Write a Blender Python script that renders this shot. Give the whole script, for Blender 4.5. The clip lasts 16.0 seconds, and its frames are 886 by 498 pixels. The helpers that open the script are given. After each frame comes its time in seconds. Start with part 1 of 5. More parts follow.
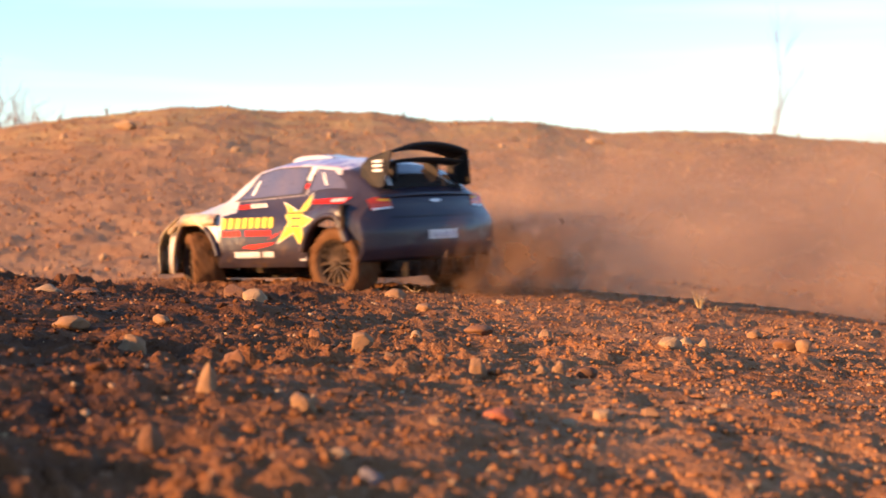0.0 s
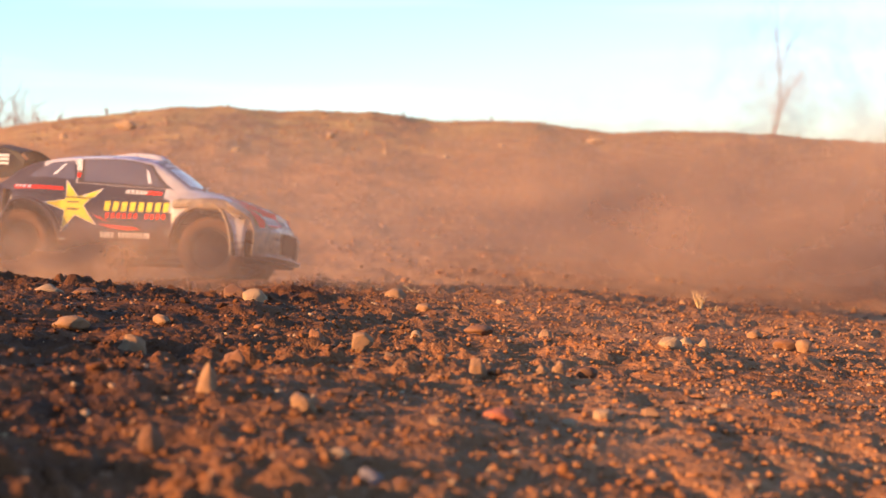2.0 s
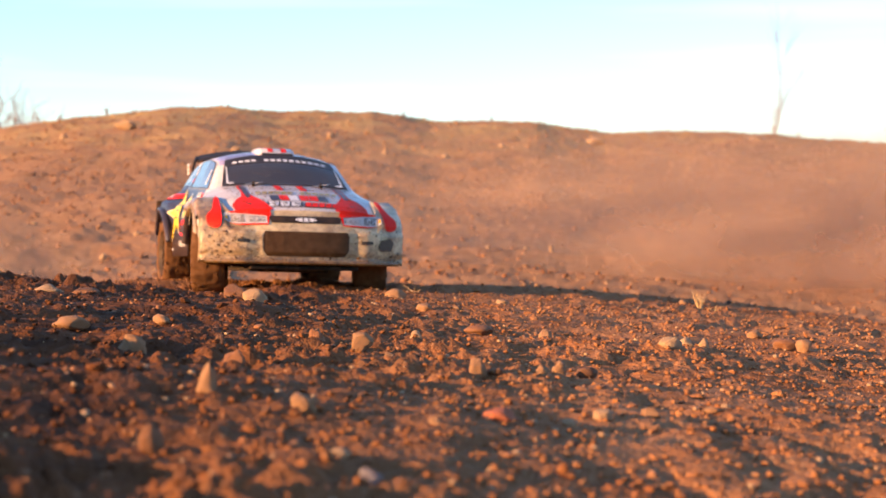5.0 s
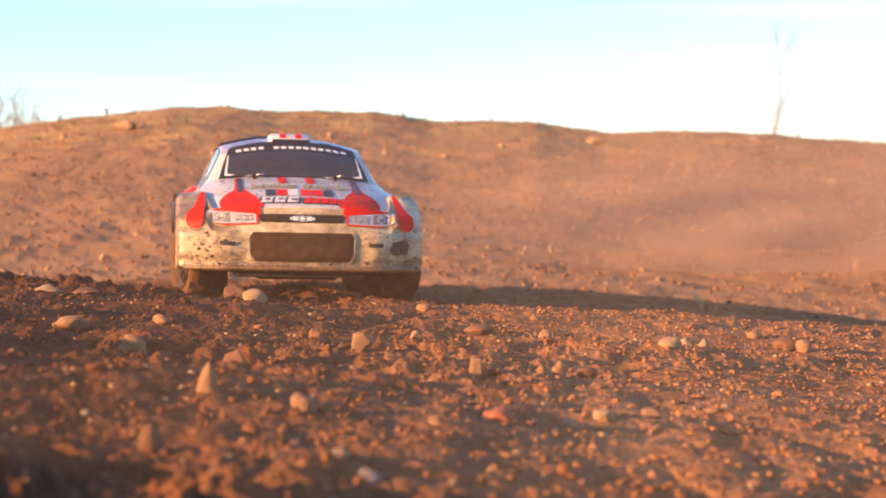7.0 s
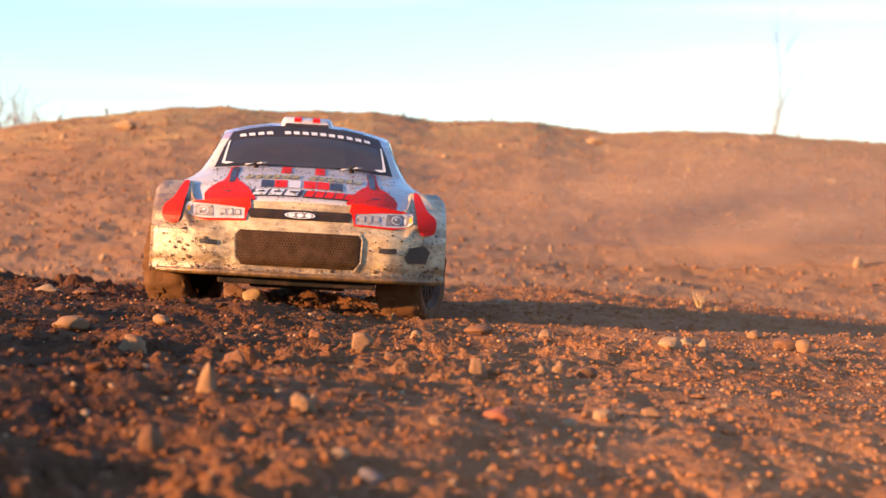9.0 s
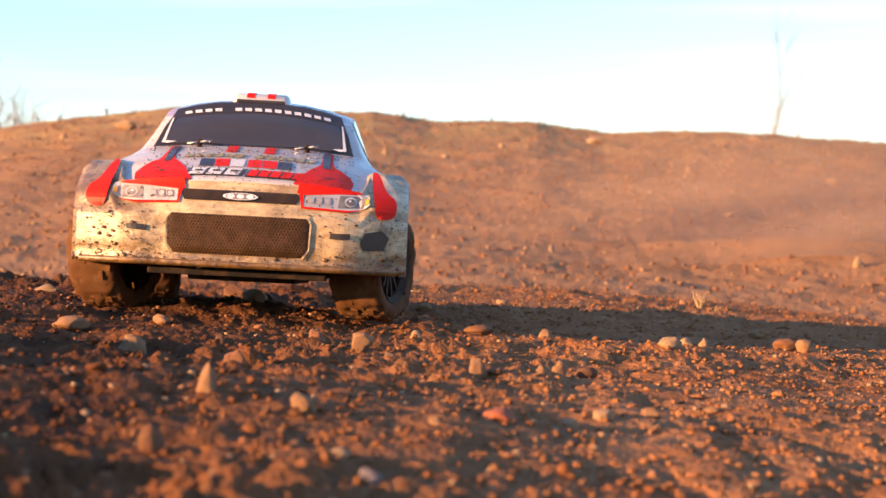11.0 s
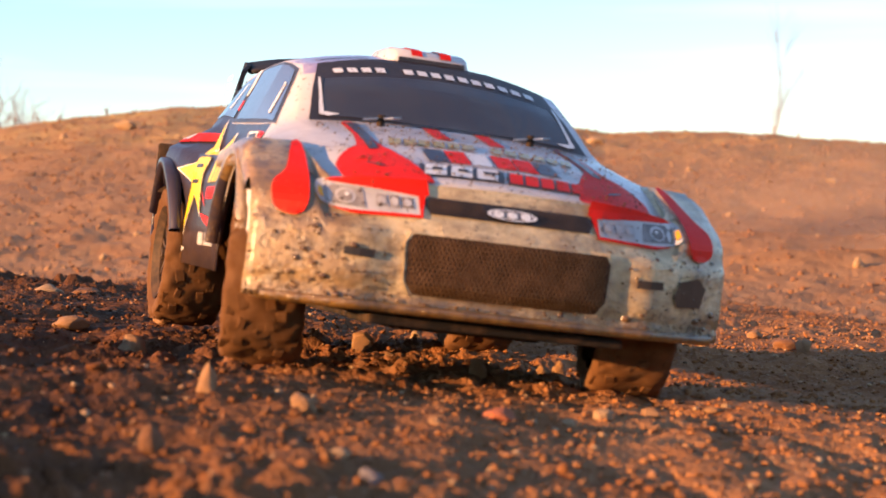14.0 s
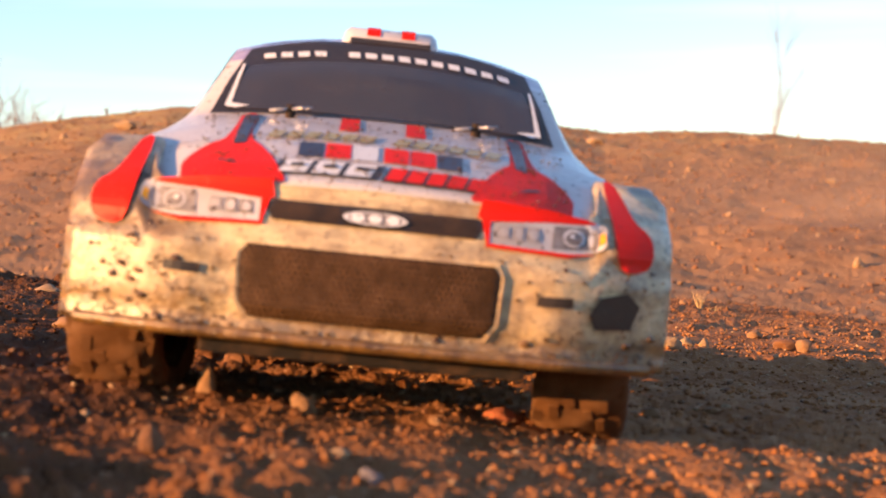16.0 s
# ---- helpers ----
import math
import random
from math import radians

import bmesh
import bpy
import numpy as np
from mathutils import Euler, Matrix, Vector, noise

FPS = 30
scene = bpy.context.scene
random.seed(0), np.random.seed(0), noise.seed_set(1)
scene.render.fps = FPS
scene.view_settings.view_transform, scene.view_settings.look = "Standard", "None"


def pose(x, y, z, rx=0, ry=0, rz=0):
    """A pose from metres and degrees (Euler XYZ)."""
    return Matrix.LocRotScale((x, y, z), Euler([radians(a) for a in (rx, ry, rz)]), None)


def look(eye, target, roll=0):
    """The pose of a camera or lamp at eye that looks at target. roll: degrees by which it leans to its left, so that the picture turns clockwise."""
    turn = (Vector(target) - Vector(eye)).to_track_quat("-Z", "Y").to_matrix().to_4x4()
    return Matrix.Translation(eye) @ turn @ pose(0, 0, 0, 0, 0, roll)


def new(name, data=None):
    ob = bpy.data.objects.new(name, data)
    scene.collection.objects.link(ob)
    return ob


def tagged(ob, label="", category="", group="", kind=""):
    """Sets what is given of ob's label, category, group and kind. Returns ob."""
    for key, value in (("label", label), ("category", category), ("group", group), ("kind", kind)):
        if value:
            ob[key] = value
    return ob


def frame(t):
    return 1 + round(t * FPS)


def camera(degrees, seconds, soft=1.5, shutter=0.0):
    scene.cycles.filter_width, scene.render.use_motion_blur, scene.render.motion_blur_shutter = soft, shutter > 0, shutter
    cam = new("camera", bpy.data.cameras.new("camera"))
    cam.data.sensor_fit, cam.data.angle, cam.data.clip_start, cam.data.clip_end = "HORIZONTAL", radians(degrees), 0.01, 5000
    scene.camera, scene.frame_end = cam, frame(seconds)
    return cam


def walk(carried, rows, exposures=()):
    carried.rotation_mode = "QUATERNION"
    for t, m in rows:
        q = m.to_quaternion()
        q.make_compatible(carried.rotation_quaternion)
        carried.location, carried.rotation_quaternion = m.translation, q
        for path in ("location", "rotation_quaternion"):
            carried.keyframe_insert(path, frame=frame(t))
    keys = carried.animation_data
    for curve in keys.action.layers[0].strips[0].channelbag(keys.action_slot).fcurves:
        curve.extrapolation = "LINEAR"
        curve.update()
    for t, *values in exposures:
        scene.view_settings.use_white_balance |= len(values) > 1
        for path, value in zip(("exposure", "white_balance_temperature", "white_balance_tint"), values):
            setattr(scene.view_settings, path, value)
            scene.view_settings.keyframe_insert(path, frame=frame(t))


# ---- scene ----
cam = camera(26.93, 16.0, soft=1.5, shutter=0.4)
CAM_EYE = (0.0, 0.0, 0.101)
CAM_POSE = pose(0, 0, 0.101, 89.227, 0, 0)
walk(cam, [(0.0, CAM_POSE), (16.0, CAM_POSE)], [(0.0, 1.44, 6650, 15), (4.2, 1.46, 6650, 15), (6.3, 1.48, 6650, 15), (9.2, 1.48, 6650, 15), (11.3, 1.45, 6750, 16), (16.0, 1.36, 7100, 18)])
cam.data.dof.use_dof = True
cam.data.dof.focus_distance = 1.75
cam.data.dof.aperture_fstop = 15
scene.cycles.transparent_max_bounces = 48

# ---- light ----
SUN_TO = Vector((-1.0, -0.52, 0.20)).normalized()
SUN_EL = math.asin(SUN_TO.z)
world = bpy.data.worlds.new("sky")
scene.world = world
world.use_nodes = True
wn = world.node_tree
wn.nodes.clear()
w_out = wn.nodes.new("ShaderNodeOutputWorld")
w_bg = wn.nodes.new("ShaderNodeBackground")
w_sky = wn.nodes.new("ShaderNodeTexSky")
w_sky.sky_type = "NISHITA"
w_sky.sun_disc = False
w_sky.sun_elevation = SUN_EL
w_sky.sun_rotation = math.atan2(SUN_TO.x, SUN_TO.y)
w_sky.air_density, w_sky.dust_density, w_sky.ozone_density = 1.0, 0.1, 2.6
# thin streaks of high cloud
w_co = wn.nodes.new("ShaderNodeTexCoord")
w_map = wn.nodes.new("ShaderNodeMapping")
w_map.inputs["Scale"].default_value = (3.0, 3.0, 46.0)
w_map.inputs["Rotation"].default_value = (0.0, radians(-4.5), 0.0)
w_noise = wn.nodes.new("ShaderNodeTexNoise")
w_noise.inputs["Scale"].default_value = 1.0
w_noise.inputs["Detail"].default_value = 5.0
w_ramp = wn.nodes.new("ShaderNodeMapRange")
w_ramp.inputs["From Min"].default_value, w_ramp.inputs["From Max"].default_value = 0.5, 0.75
w_ramp.inputs["To Min"].default_value, w_ramp.inputs["To Max"].default_value = 0.0, 0.15
w_mix = wn.nodes.new("ShaderNodeMixRGB")
w_mix.inputs[2].default_value = (6.6, 7.2, 7.6, 1)
w_tint = wn.nodes.new("ShaderNodeMixRGB")
w_tint.blend_type = "MULTIPLY"
w_tint.inputs[0].default_value = 1.0
w_tint.inputs[2].default_value = (0.91, 0.97, 1.08, 1)
wn.links.new(w_co.outputs["Generated"], w_map.inputs["Vector"])
wn.links.new(w_map.outputs[0], w_noise.inputs["Vector"])
wn.links.new(w_noise.outputs[0], w_ramp.inputs["Value"])
wn.links.new(w_ramp.outputs[0], w_mix.inputs[0])
wn.links.new(w_sky.outputs[0], w_tint.inputs[1])
wn.links.new(w_tint.outputs[0], w_mix.inputs[1])
wn.links.new(w_mix.outputs[0], w_bg.inputs[0])
w_bg.inputs[1].default_value = 0.125
wn.links.new(w_bg.outputs[0], w_out.inputs[0])

sun_data = bpy.data.lights.new("sun", "SUN")
sun_data.energy, sun_data.angle, sun_data.color = 4.9, radians(0.6), (1.0, 0.54, 0.215)
sun = new("sun", sun_data)
sun.matrix_world = look(SUN_TO * 30, (0, 0, 0))


# ---- materials ----
class Nodes:
    """A small builder for node materials."""

    def __init__(self, name):
        self.mat = bpy.data.materials.new(name)
        self.mat.use_nodes = True
        self.t = self.mat.node_tree
        self.t.nodes.clear()
        self.out = self.t.nodes.new("ShaderNodeOutputMaterial")

    def n(self, kind, **inputs):
        node = self.t.nodes.new("ShaderNode" + kind)
        for key, value in inputs.items():
            sock = node.inputs[int(key[1:])] if key[0] == "i" and key[1:].isdigit() else node.inputs[key.replace("_", " ")]
            if hasattr(value, "is_output"):
                self.t.links.new(value, sock)
            else:
                sock.default_value = value
        return node

    def noise(self, vec, scale, detail=4.0, rough=0.6):
        return self.n("TexNoise", Vector=vec, Scale=scale, Detail=detail, Roughness=rough).outputs[0]

    def band(self, value, lo, hi, a=0.0, b=1.0):
        return self.n("MapRange", Value=value, From_Min=lo, From_Max=hi, To_Min=a, To_Max=b).outputs[0]

    def mix(self, fac, a, b, blend="MIX"):
        node = self.n("MixRGB", i0=fac, i1=a, i2=b)
        node.blend_type = blend
        return node.outputs[0]

    def math(self, op, a, b=0.0):
        node = self.n("Math", i0=a, i1=b)
        node.operation = op
        return node.outputs[0]

    def obj(self):
        return self.n("TexCoord").outputs["Object"]

    def bump(self, height, strength, distance):
        return self.n("Bump", Height=height, Strength=strength, Distance=distance).outputs[0]

    def finish(self, shader):
        self.t.links.new(shader, self.out.inputs[0])
        return self.mat


def c4(r, g, b):
    return (r, g, b, 1.0)


def soil_material():
    m = Nodes("soil")
    co = m.obj()
    big = m.noise(co, 1.3, 5)
    mid = m.noise(co, 14.0, 5)
    fine = m.noise(co, 150.0, 4)
    grit = m.noise(co, 420.0, 2)
    base = m.mix(m.band(big, 0.35, 0.65), c4(0.305, 0.128, 0.048), c4(0.385, 0.178, 0.076))
    base = m.mix(m.band(mid, 0.4, 0.68), base, c4(0.228, 0.084, 0.028))
    base = m.mix(m.band(fine, 0.58, 0.72, 0, 0.6), base, c4(0.42, 0.25, 0.13))
    base = m.mix(m.band(grit, 0.62, 0.7, 0, 0.7), base, c4(0.5, 0.36, 0.22))
    dry = m.band(m.math("ADD", m.n("SeparateXYZ", Vector=co).outputs[1], m.math("MULTIPLY", big, .8)), 3.3, 4.6, 0, .75)
    base = m.mix(dry, base, m.mix(m.band(m.noise(co, 9.0, 6, .7), .35, .65), c4(0.30, 0.155, 0.078), c4(0.42, 0.245, 0.130)))
    straw = m.math("MULTIPLY", m.band(m.n("SeparateXYZ", Vector=co).outputs[2], .3, .62), m.band(m.noise(co, 3.5, 6, .7), .42, .62, 0, .8))
    base = m.mix(straw, base, c4(0.5, 0.34, 0.13))
    # Darker soil near and to the left: dug earth, with clod shade painted in.
    dug_shade = m.band(m.math("ADD", m.n("SeparateXYZ", Vector=co).outputs[1], m.math("MULTIPLY", big, 1.6)), 3.3, 4.3, 1.0, 0.0)
    dug_shade = m.math("MULTIPLY", dug_shade, m.band(m.math("ADD", m.n("SeparateXYZ", Vector=co).outputs[0], m.math("MULTIPLY", mid, .2)), -.10, .20, 1.0, 0.08))
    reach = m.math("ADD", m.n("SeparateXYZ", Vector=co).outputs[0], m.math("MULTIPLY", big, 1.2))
    dug_shade = m.math("MULTIPLY", dug_shade, m.band(reach, -1.6, -.6, 0.0, 1.0))
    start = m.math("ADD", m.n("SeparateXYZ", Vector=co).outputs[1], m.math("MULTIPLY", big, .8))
    dug_shade = m.math("MULTIPLY", dug_shade, m.band(start, -.2, .8, 0.0, 1.0))
    base = m.mix(dug_shade, base, m.mix(m.band(mid, .35, .6), c4(0.062, 0.025, 0.011), c4(0.138, 0.052, 0.019)))
    height = m.math("ADD", m.math("MULTIPLY", fine, 1.0), m.math("MULTIPLY", grit, 0.35))
    height = m.math("ADD", height, m.math("MULTIPLY", m.noise(co, 38.0, 4, .7), 1.6))
    bs = m.n("BsdfPrincipled", Base_Color=base, Roughness=0.95, Normal=m.bump(height, 0.9, 0.004))
    bs.inputs["Specular IOR Level"].default_value = 0.2
    return m.finish(bs.outputs[0])


def stone_material(name, a, b):
    m = Nodes(name)
    co = m.obj()
    rnd = m.n("ObjectInfo").outputs["Random"]
    isl = m.n("NewGeometry").outputs["Random Per Island"]
    pick = m.math("FRACT", m.math("ADD", rnd, isl))
    base = m.mix(pick, c4(*a), c4(*b))
    base = m.mix(m.band(m.noise(co, 60, 5), 0.4, 0.7, 0, 0.55), base, c4(0.2, 0.1, 0.05))
    fine = m.noise(co, 300, 4)
    base = m.mix(m.band(fine, 0.5, 0.75, 0, 0.3), base, c4(0.6, 0.45, 0.3))
    bs = m.n("BsdfPrincipled", Base_Color=base, Roughness=0.85, Normal=m.bump(fine, 0.5, 0.002))
    return m.finish(bs.outputs[0])


def paint_material(name, colour, mud=0.5, rough=0.25, second=None, corner=0.0, gloss=0.5, coat=0.125):
    """Painted polycarbonate under a film of dust, with mud smeared and splashed low down."""
    m = Nodes(name)
    co = m.obj()
    xyz = m.n("SeparateXYZ", Vector=co).outputs
    base = c4(*colour)
    if second:
        base = m.mix(m.band(m.noise(co, 16, 3), 0.44, 0.56), base, c4(*second))
    low = m.band(xyz[2], 0.04, 0.17, (0.12 if corner else 0.17) * min(1.0, mud / .5), -0.06)
    if corner:
        out = m.math("ADD", m.band(xyz[1], -.06, -.14, 0, corner), m.band(xyz[1], .07, .15, 0, corner * .35))
        low = m.math("ADD", low, m.math("MULTIPLY", out, m.band(xyz[2], .090, .140, 1, .35)))
        low = m.math("ADD", low, m.band(xyz[2], .058, .044, 0, .12))
    smear = m.n("Mapping", Vector=co, Scale=(1.0, .55, 1.0)).outputs[0]
    blot = m.math("ADD", m.noise(smear, 30, 7, 0.72), low)
    spots = m.math("ADD", m.noise(co, 260, 2, 0.5), m.math("MULTIPLY", low, 0.22))
    shift = .09 if corner else 0.0
    mask = m.band(blot, 0.60 - 0.06 * mud - shift, 0.86 - 0.08 * mud - shift)
    flecks = m.math("MULTIPLY", m.band(spots, 0.672 - 0.03 * mud, 0.71 - 0.03 * mud), .55 if corner else .8)
    film = m.math("MULTIPLY", m.band(m.noise(smear, 20, 5, .65), 0.3, 0.72, 0.10, 0.82 if corner else 0.62), mud)
    # The bumper's film is yellower: golden sunlight mixed into the dust colour.
    base = m.mix(film, base, c4(0.48, 0.27, 0.075) if corner else c4(0.36, 0.21, 0.09))
    earth = m.mix(m.band(m.noise(co, 75, 4), .35, .65), c4(0.060, 0.028, 0.007), c4(0.23, 0.115, 0.022))
    base = m.mix(m.math("MULTIPLY", mask, 0.9), base, earth)
    base = m.mix(flecks, base, c4(0.055, 0.030, 0.014))
    relief = m.math("ADD", mask, m.math("ADD", m.math("MULTIPLY", m.noise(co, 120, 3), .7), m.math("MULTIPLY", flecks, .6)))
    bs = m.n("BsdfPrincipled", Base_Color=base, Roughness=m.band(mask, 0, 1, rough, 0.42), Normal=m.bump(relief, 0.4, 0.0012))
    bs.inputs["Specular IOR Level"].default_value = gloss
    bs.inputs["Coat Weight"].default_value = 1.0 if corner else coat
    bs.inputs["Coat Roughness"].default_value = 0.26 if corner else 0.125
    if corner:
        wet = m.math("ADD", m.noise(co, 130, 4, .65), m.math("MULTIPLY", mask, .5))
        m.t.links.new(m.bump(wet, 1.0, 0.0040), bs.inputs["Coat Normal"])
    return m.finish(bs.outputs[0])


def plain_material(name, colour, rough=0.6, metal=0.0, dirt=0.3, scale=60.0):
    m = Nodes(name)
    co = m.obj()
    nz = m.noise(co, scale, 5, 0.65)
    base = m.mix(m.band(nz, 0.45, 0.7, 0, dirt), c4(*colour), c4(0.22, 0.115, 0.055))
    bs = m.n("BsdfPrincipled", Base_Color=base, Roughness=rough, Metallic=metal, Normal=m.bump(nz, 0.3, 0.001))
    bs.inputs["Specular IOR Level"].default_value = 0.25
    return m.finish(bs.outputs[0])


SOIL = soil_material()
STONE = stone_material("tan stone", (0.33, 0.175, 0.08), (0.26, 0.135, 0.06))
PALE = stone_material("pale stone", (0.41, 0.265, 0.14), (0.33, 0.21, 0.115))
CLOD = stone_material("earth clods", (0.275, 0.108, 0.037), (0.112, 0.045, 0.018))
MOIST = stone_material("moist dug earth", (0.06, 0.030, 0.015), (0.035, 0.018, 0.010))
BRICK = stone_material("red shard", (0.42, 0.11, 0.045), (0.36, 0.10, 0.045))
DRY = plain_material("dry stalks", (0.5, 0.34, 0.17), 0.8, 0, 0.2)
# Paler than BARK: distant haze over the trees is put into this colour.
TWIG = plain_material("haze-paled far twigs", (0.26, 0.22, 0.22), 0.9, 0, 0.1, 8.0)
BARK = plain_material("bark", (0.2, 0.14, 0.11), 0.9, 0, 0.1, 8.0)
WHITE = paint_material("white body paint", (0.62, 0.60, 0.62), 0.6)
def wet_mud_material():
    m = Nodes("wet mud")
    co = m.obj()
    base = m.mix(m.band(m.noise(co, 60, 4), .35, .65), c4(0.05, 0.027, 0.012), c4(0.16, 0.085, 0.03))
    bs = m.n("BsdfPrincipled", Base_Color=base, Roughness=0.12, Normal=m.bump(m.noise(co, 500, 2), 0.3, 0.0006))
    bs.inputs["Specular IOR Level"].default_value = 0.9
    return m.finish(bs.outputs[0])


WET_MUD = wet_mud_material()
# Cream instead of white: the low sun's golden glow is put into the base.
BUMPER = paint_material("muddy white bumper paint, sun-gilded", (0.88, 0.72, 0.43), 0.9, 0.34, None, .36, 0.8)
LILAC = paint_material("white and lilac roof paint", (0.72, 0.71, 0.76), 0.35, 0.25, (0.3, 0.28, 0.5))
NAVY = paint_material("dark navy body paint", (0.018, 0.018, 0.036), 0.15, 0.28, None, 0.0, 0.4, 0.1)
RED = paint_material("red body paint", (0.80, 0.012, 0.003), 0.06, 0.5, None, 0.0, 0.22, 0.0)
YELLOW = paint_material("yellow decal", (0.8, 0.62, 0.02), 0.2, 0.35)
DECAL = paint_material("white decal", (0.8, 0.8, 0.8), 0.3, 0.35)
BLACK = paint_material("black decal", (0.012, 0.012, 0.014), 0.2, 0.35)
SIDE_GLASS = paint_material("glossy smoked side window", (0.055, 0.06, 0.09), 0.35, 0.1, None, 0.0, 1.0, 1.0)
GLASS = paint_material("smoked window plastic", (0.03, 0.028, 0.03), 0.16, 0.12, None, 0.0, 0.6, 0.5)
LENS = paint_material("dark lens print", (0.17, 0.165, 0.17), 0.5, 0.2, (0.36, 0.35, 0.36))
LAMP = paint_material("silver headlight print", (0.60, 0.59, 0.60), 0.4, 0.2, (0.42, 0.41, 0.42))
TAIL = paint_material("red tail light print", (0.75, 0.05, 0.015), 0.1, 0.25)
AMBER = paint_material("amber lens print", (0.9, 0.4, 0.02), 0.1, 0.25)
GRILLE = plain_material("muddy grille", (0.034, 0.018, 0.009), 0.6, 0, 0.5, 70)
RUBBER = plain_material("muddy tyre rubber", (0.10, 0.042, 0.014), 0.85, 0, 0.45, 45)
RIM = plain_material("grey wheel plastic", (0.045, 0.029, 0.02), 0.7, 0, 0.35, 80)
DISC = plain_material("muddy inner wheel", (0.06, 0.036, 0.022), 0.8, 0, 0.5, 70)
CHASSIS = plain_material("black chassis plastic", (0.015, 0.012, 0.010), 0.9, 0, 0.3)
WING = plain_material("black wing plastic", (0.014, 0.012, 0.012), 0.65, 0, 0.12)
METAL = plain_material("body clip steel", (0.5, 0.48, 0.45), 0.3, 1.0, 0.2)


# ---- mesh helpers ----
def link_mesh(name, verts, faces, mats, parent=None, label="", smooth=False, slots=None):
    me = bpy.data.meshes.new(name)
    me.from_pydata([tuple(v) for v in verts], [], faces)
    for m in (mats if isinstance(mats, (list, tuple)) else [mats]):
        me.materials.append(m)
    if slots:
        me.polygons.foreach_set("material_index", slots)
    if smooth:
        me.polygons.foreach_set("use_smooth", [True] * len(me.polygons))
    me.update()
    ob = new(name, me)
    ob.parent = parent
    return tagged(ob, label)


def part(name, bm, material, parent, label="", smooth=False):
    me = bpy.data.meshes.new(name)
    bmesh.ops.recalc_face_normals(bm, faces=bm.faces)
    bm.to_mesh(me)
    bm.free()
    for m in (material if isinstance(material, (list, tuple)) else [material]):
        me.materials.append(m)
    if smooth:
        me.polygons.foreach_set("use_smooth", [True] * len(me.polygons))
    ob = new(name, me)
    ob.parent = parent
    return tagged(ob, label)


def box_into(bm, centre, size, turn=None, bevel=0.0):
    m = Matrix.Translation(centre) @ (turn.to_4x4() if turn else Matrix()) @ Matrix.Diagonal((*size, 1))
    geo = bmesh.ops.create_cube(bm, size=1.0, matrix=m)
    if bevel:
        edges = list({e for v in geo["verts"] for e in v.link_edges})
        bmesh.ops.bevel(bm, geom=edges, offset=bevel, segments=2, affect="EDGES", profile=0.6)


def rod_into(bm, a, b, r1, r2=None, sides=8):
    a, b = Vector(a), Vector(b)
    d = b - a
    if d.length < 1e-6:
        return
    m = Matrix.Translation((a + b) / 2) @ d.to_track_quat("Z", "Y").to_matrix().to_4x4()
    bmesh.ops.create_cone(bm, cap_ends=True, segments=sides, radius1=r1, radius2=r1 if r2 is None else r2, depth=d.length, matrix=m)


def smoothstep(a, b, x):
    u = np.clip((np.asarray(x, float) - a) / (b - a), 0, 1)
    return u * u * (3 - 2 * u)


# ---- ground ----
def lattice(ix, iy, seed):
    h = (ix.astype(np.int64) * 374761393 + iy.astype(np.int64) * 668265263 + seed * 974711) & 0x7FFFFFFF
    h = ((h ^ (h >> 13)) * 1274126177) & 0x7FFFFFFF
    return ((h ^ (h >> 16)) & 0xFFFF) / 65535.0


def vnoise(x, y, seed=0):
    ix, iy = np.floor(x), np.floor(y)
    fx, fy = x - ix, y - iy
    ux, uy = fx * fx * (3 - 2 * fx), fy * fy * (3 - 2 * fy)
    a, b = lattice(ix, iy, seed), lattice(ix + 1, iy, seed)
    c, d = lattice(ix, iy + 1, seed), lattice(ix + 1, iy + 1, seed)
    return (a + (b - a) * ux) * (1 - uy) + (c + (d - c) * ux) * uy - 0.5


def clods(x, y, seed=0):
    """Rounded lumps: a dome in each lattice cell, of its own size."""
    ix, iy = np.floor(x), np.floor(y)
    best = np.zeros_like(x)
    for dx in (-1, 0, 1):
        for dy in (-1, 0, 1):
            cx, cy = ix + dx, iy + dy
            px = cx + 0.2 + 0.6 * lattice(cx, cy, seed + 1)
            py = cy + 0.2 + 0.6 * lattice(cx, cy, seed + 2)
            r = 0.2 + 0.55 * lattice(cx, cy, seed + 3)
            d2 = ((x - px) ** 2 + (y - py) ** 2) / (r * r)
            best = np.maximum(best, np.sqrt(np.clip(1 - d2, 0, 1)) * r)
    return best


def crest_height(ang):
    """Height of the far mound's ridge, by bearing in degrees from straight ahead."""
    keys = [(-180, .5), (-60, .5), (-25, .45), (-13.5, .588), (-10.1, .669), (-8.4, .704), (-6.7, .704), (-5, .677), (-2.2, .670), (-.4, .638), (1.5, .636), (2.9, .629), (4.1, .594), (5, .570), (6.5, .572), (8.8, .570), (10.6, .553), (12.3, .528), (13.5, .506), (25, .4), (60, .5), (180, .5)]
    return np.interp(ang, [k[0] for k in keys], [k[1] for k in keys])


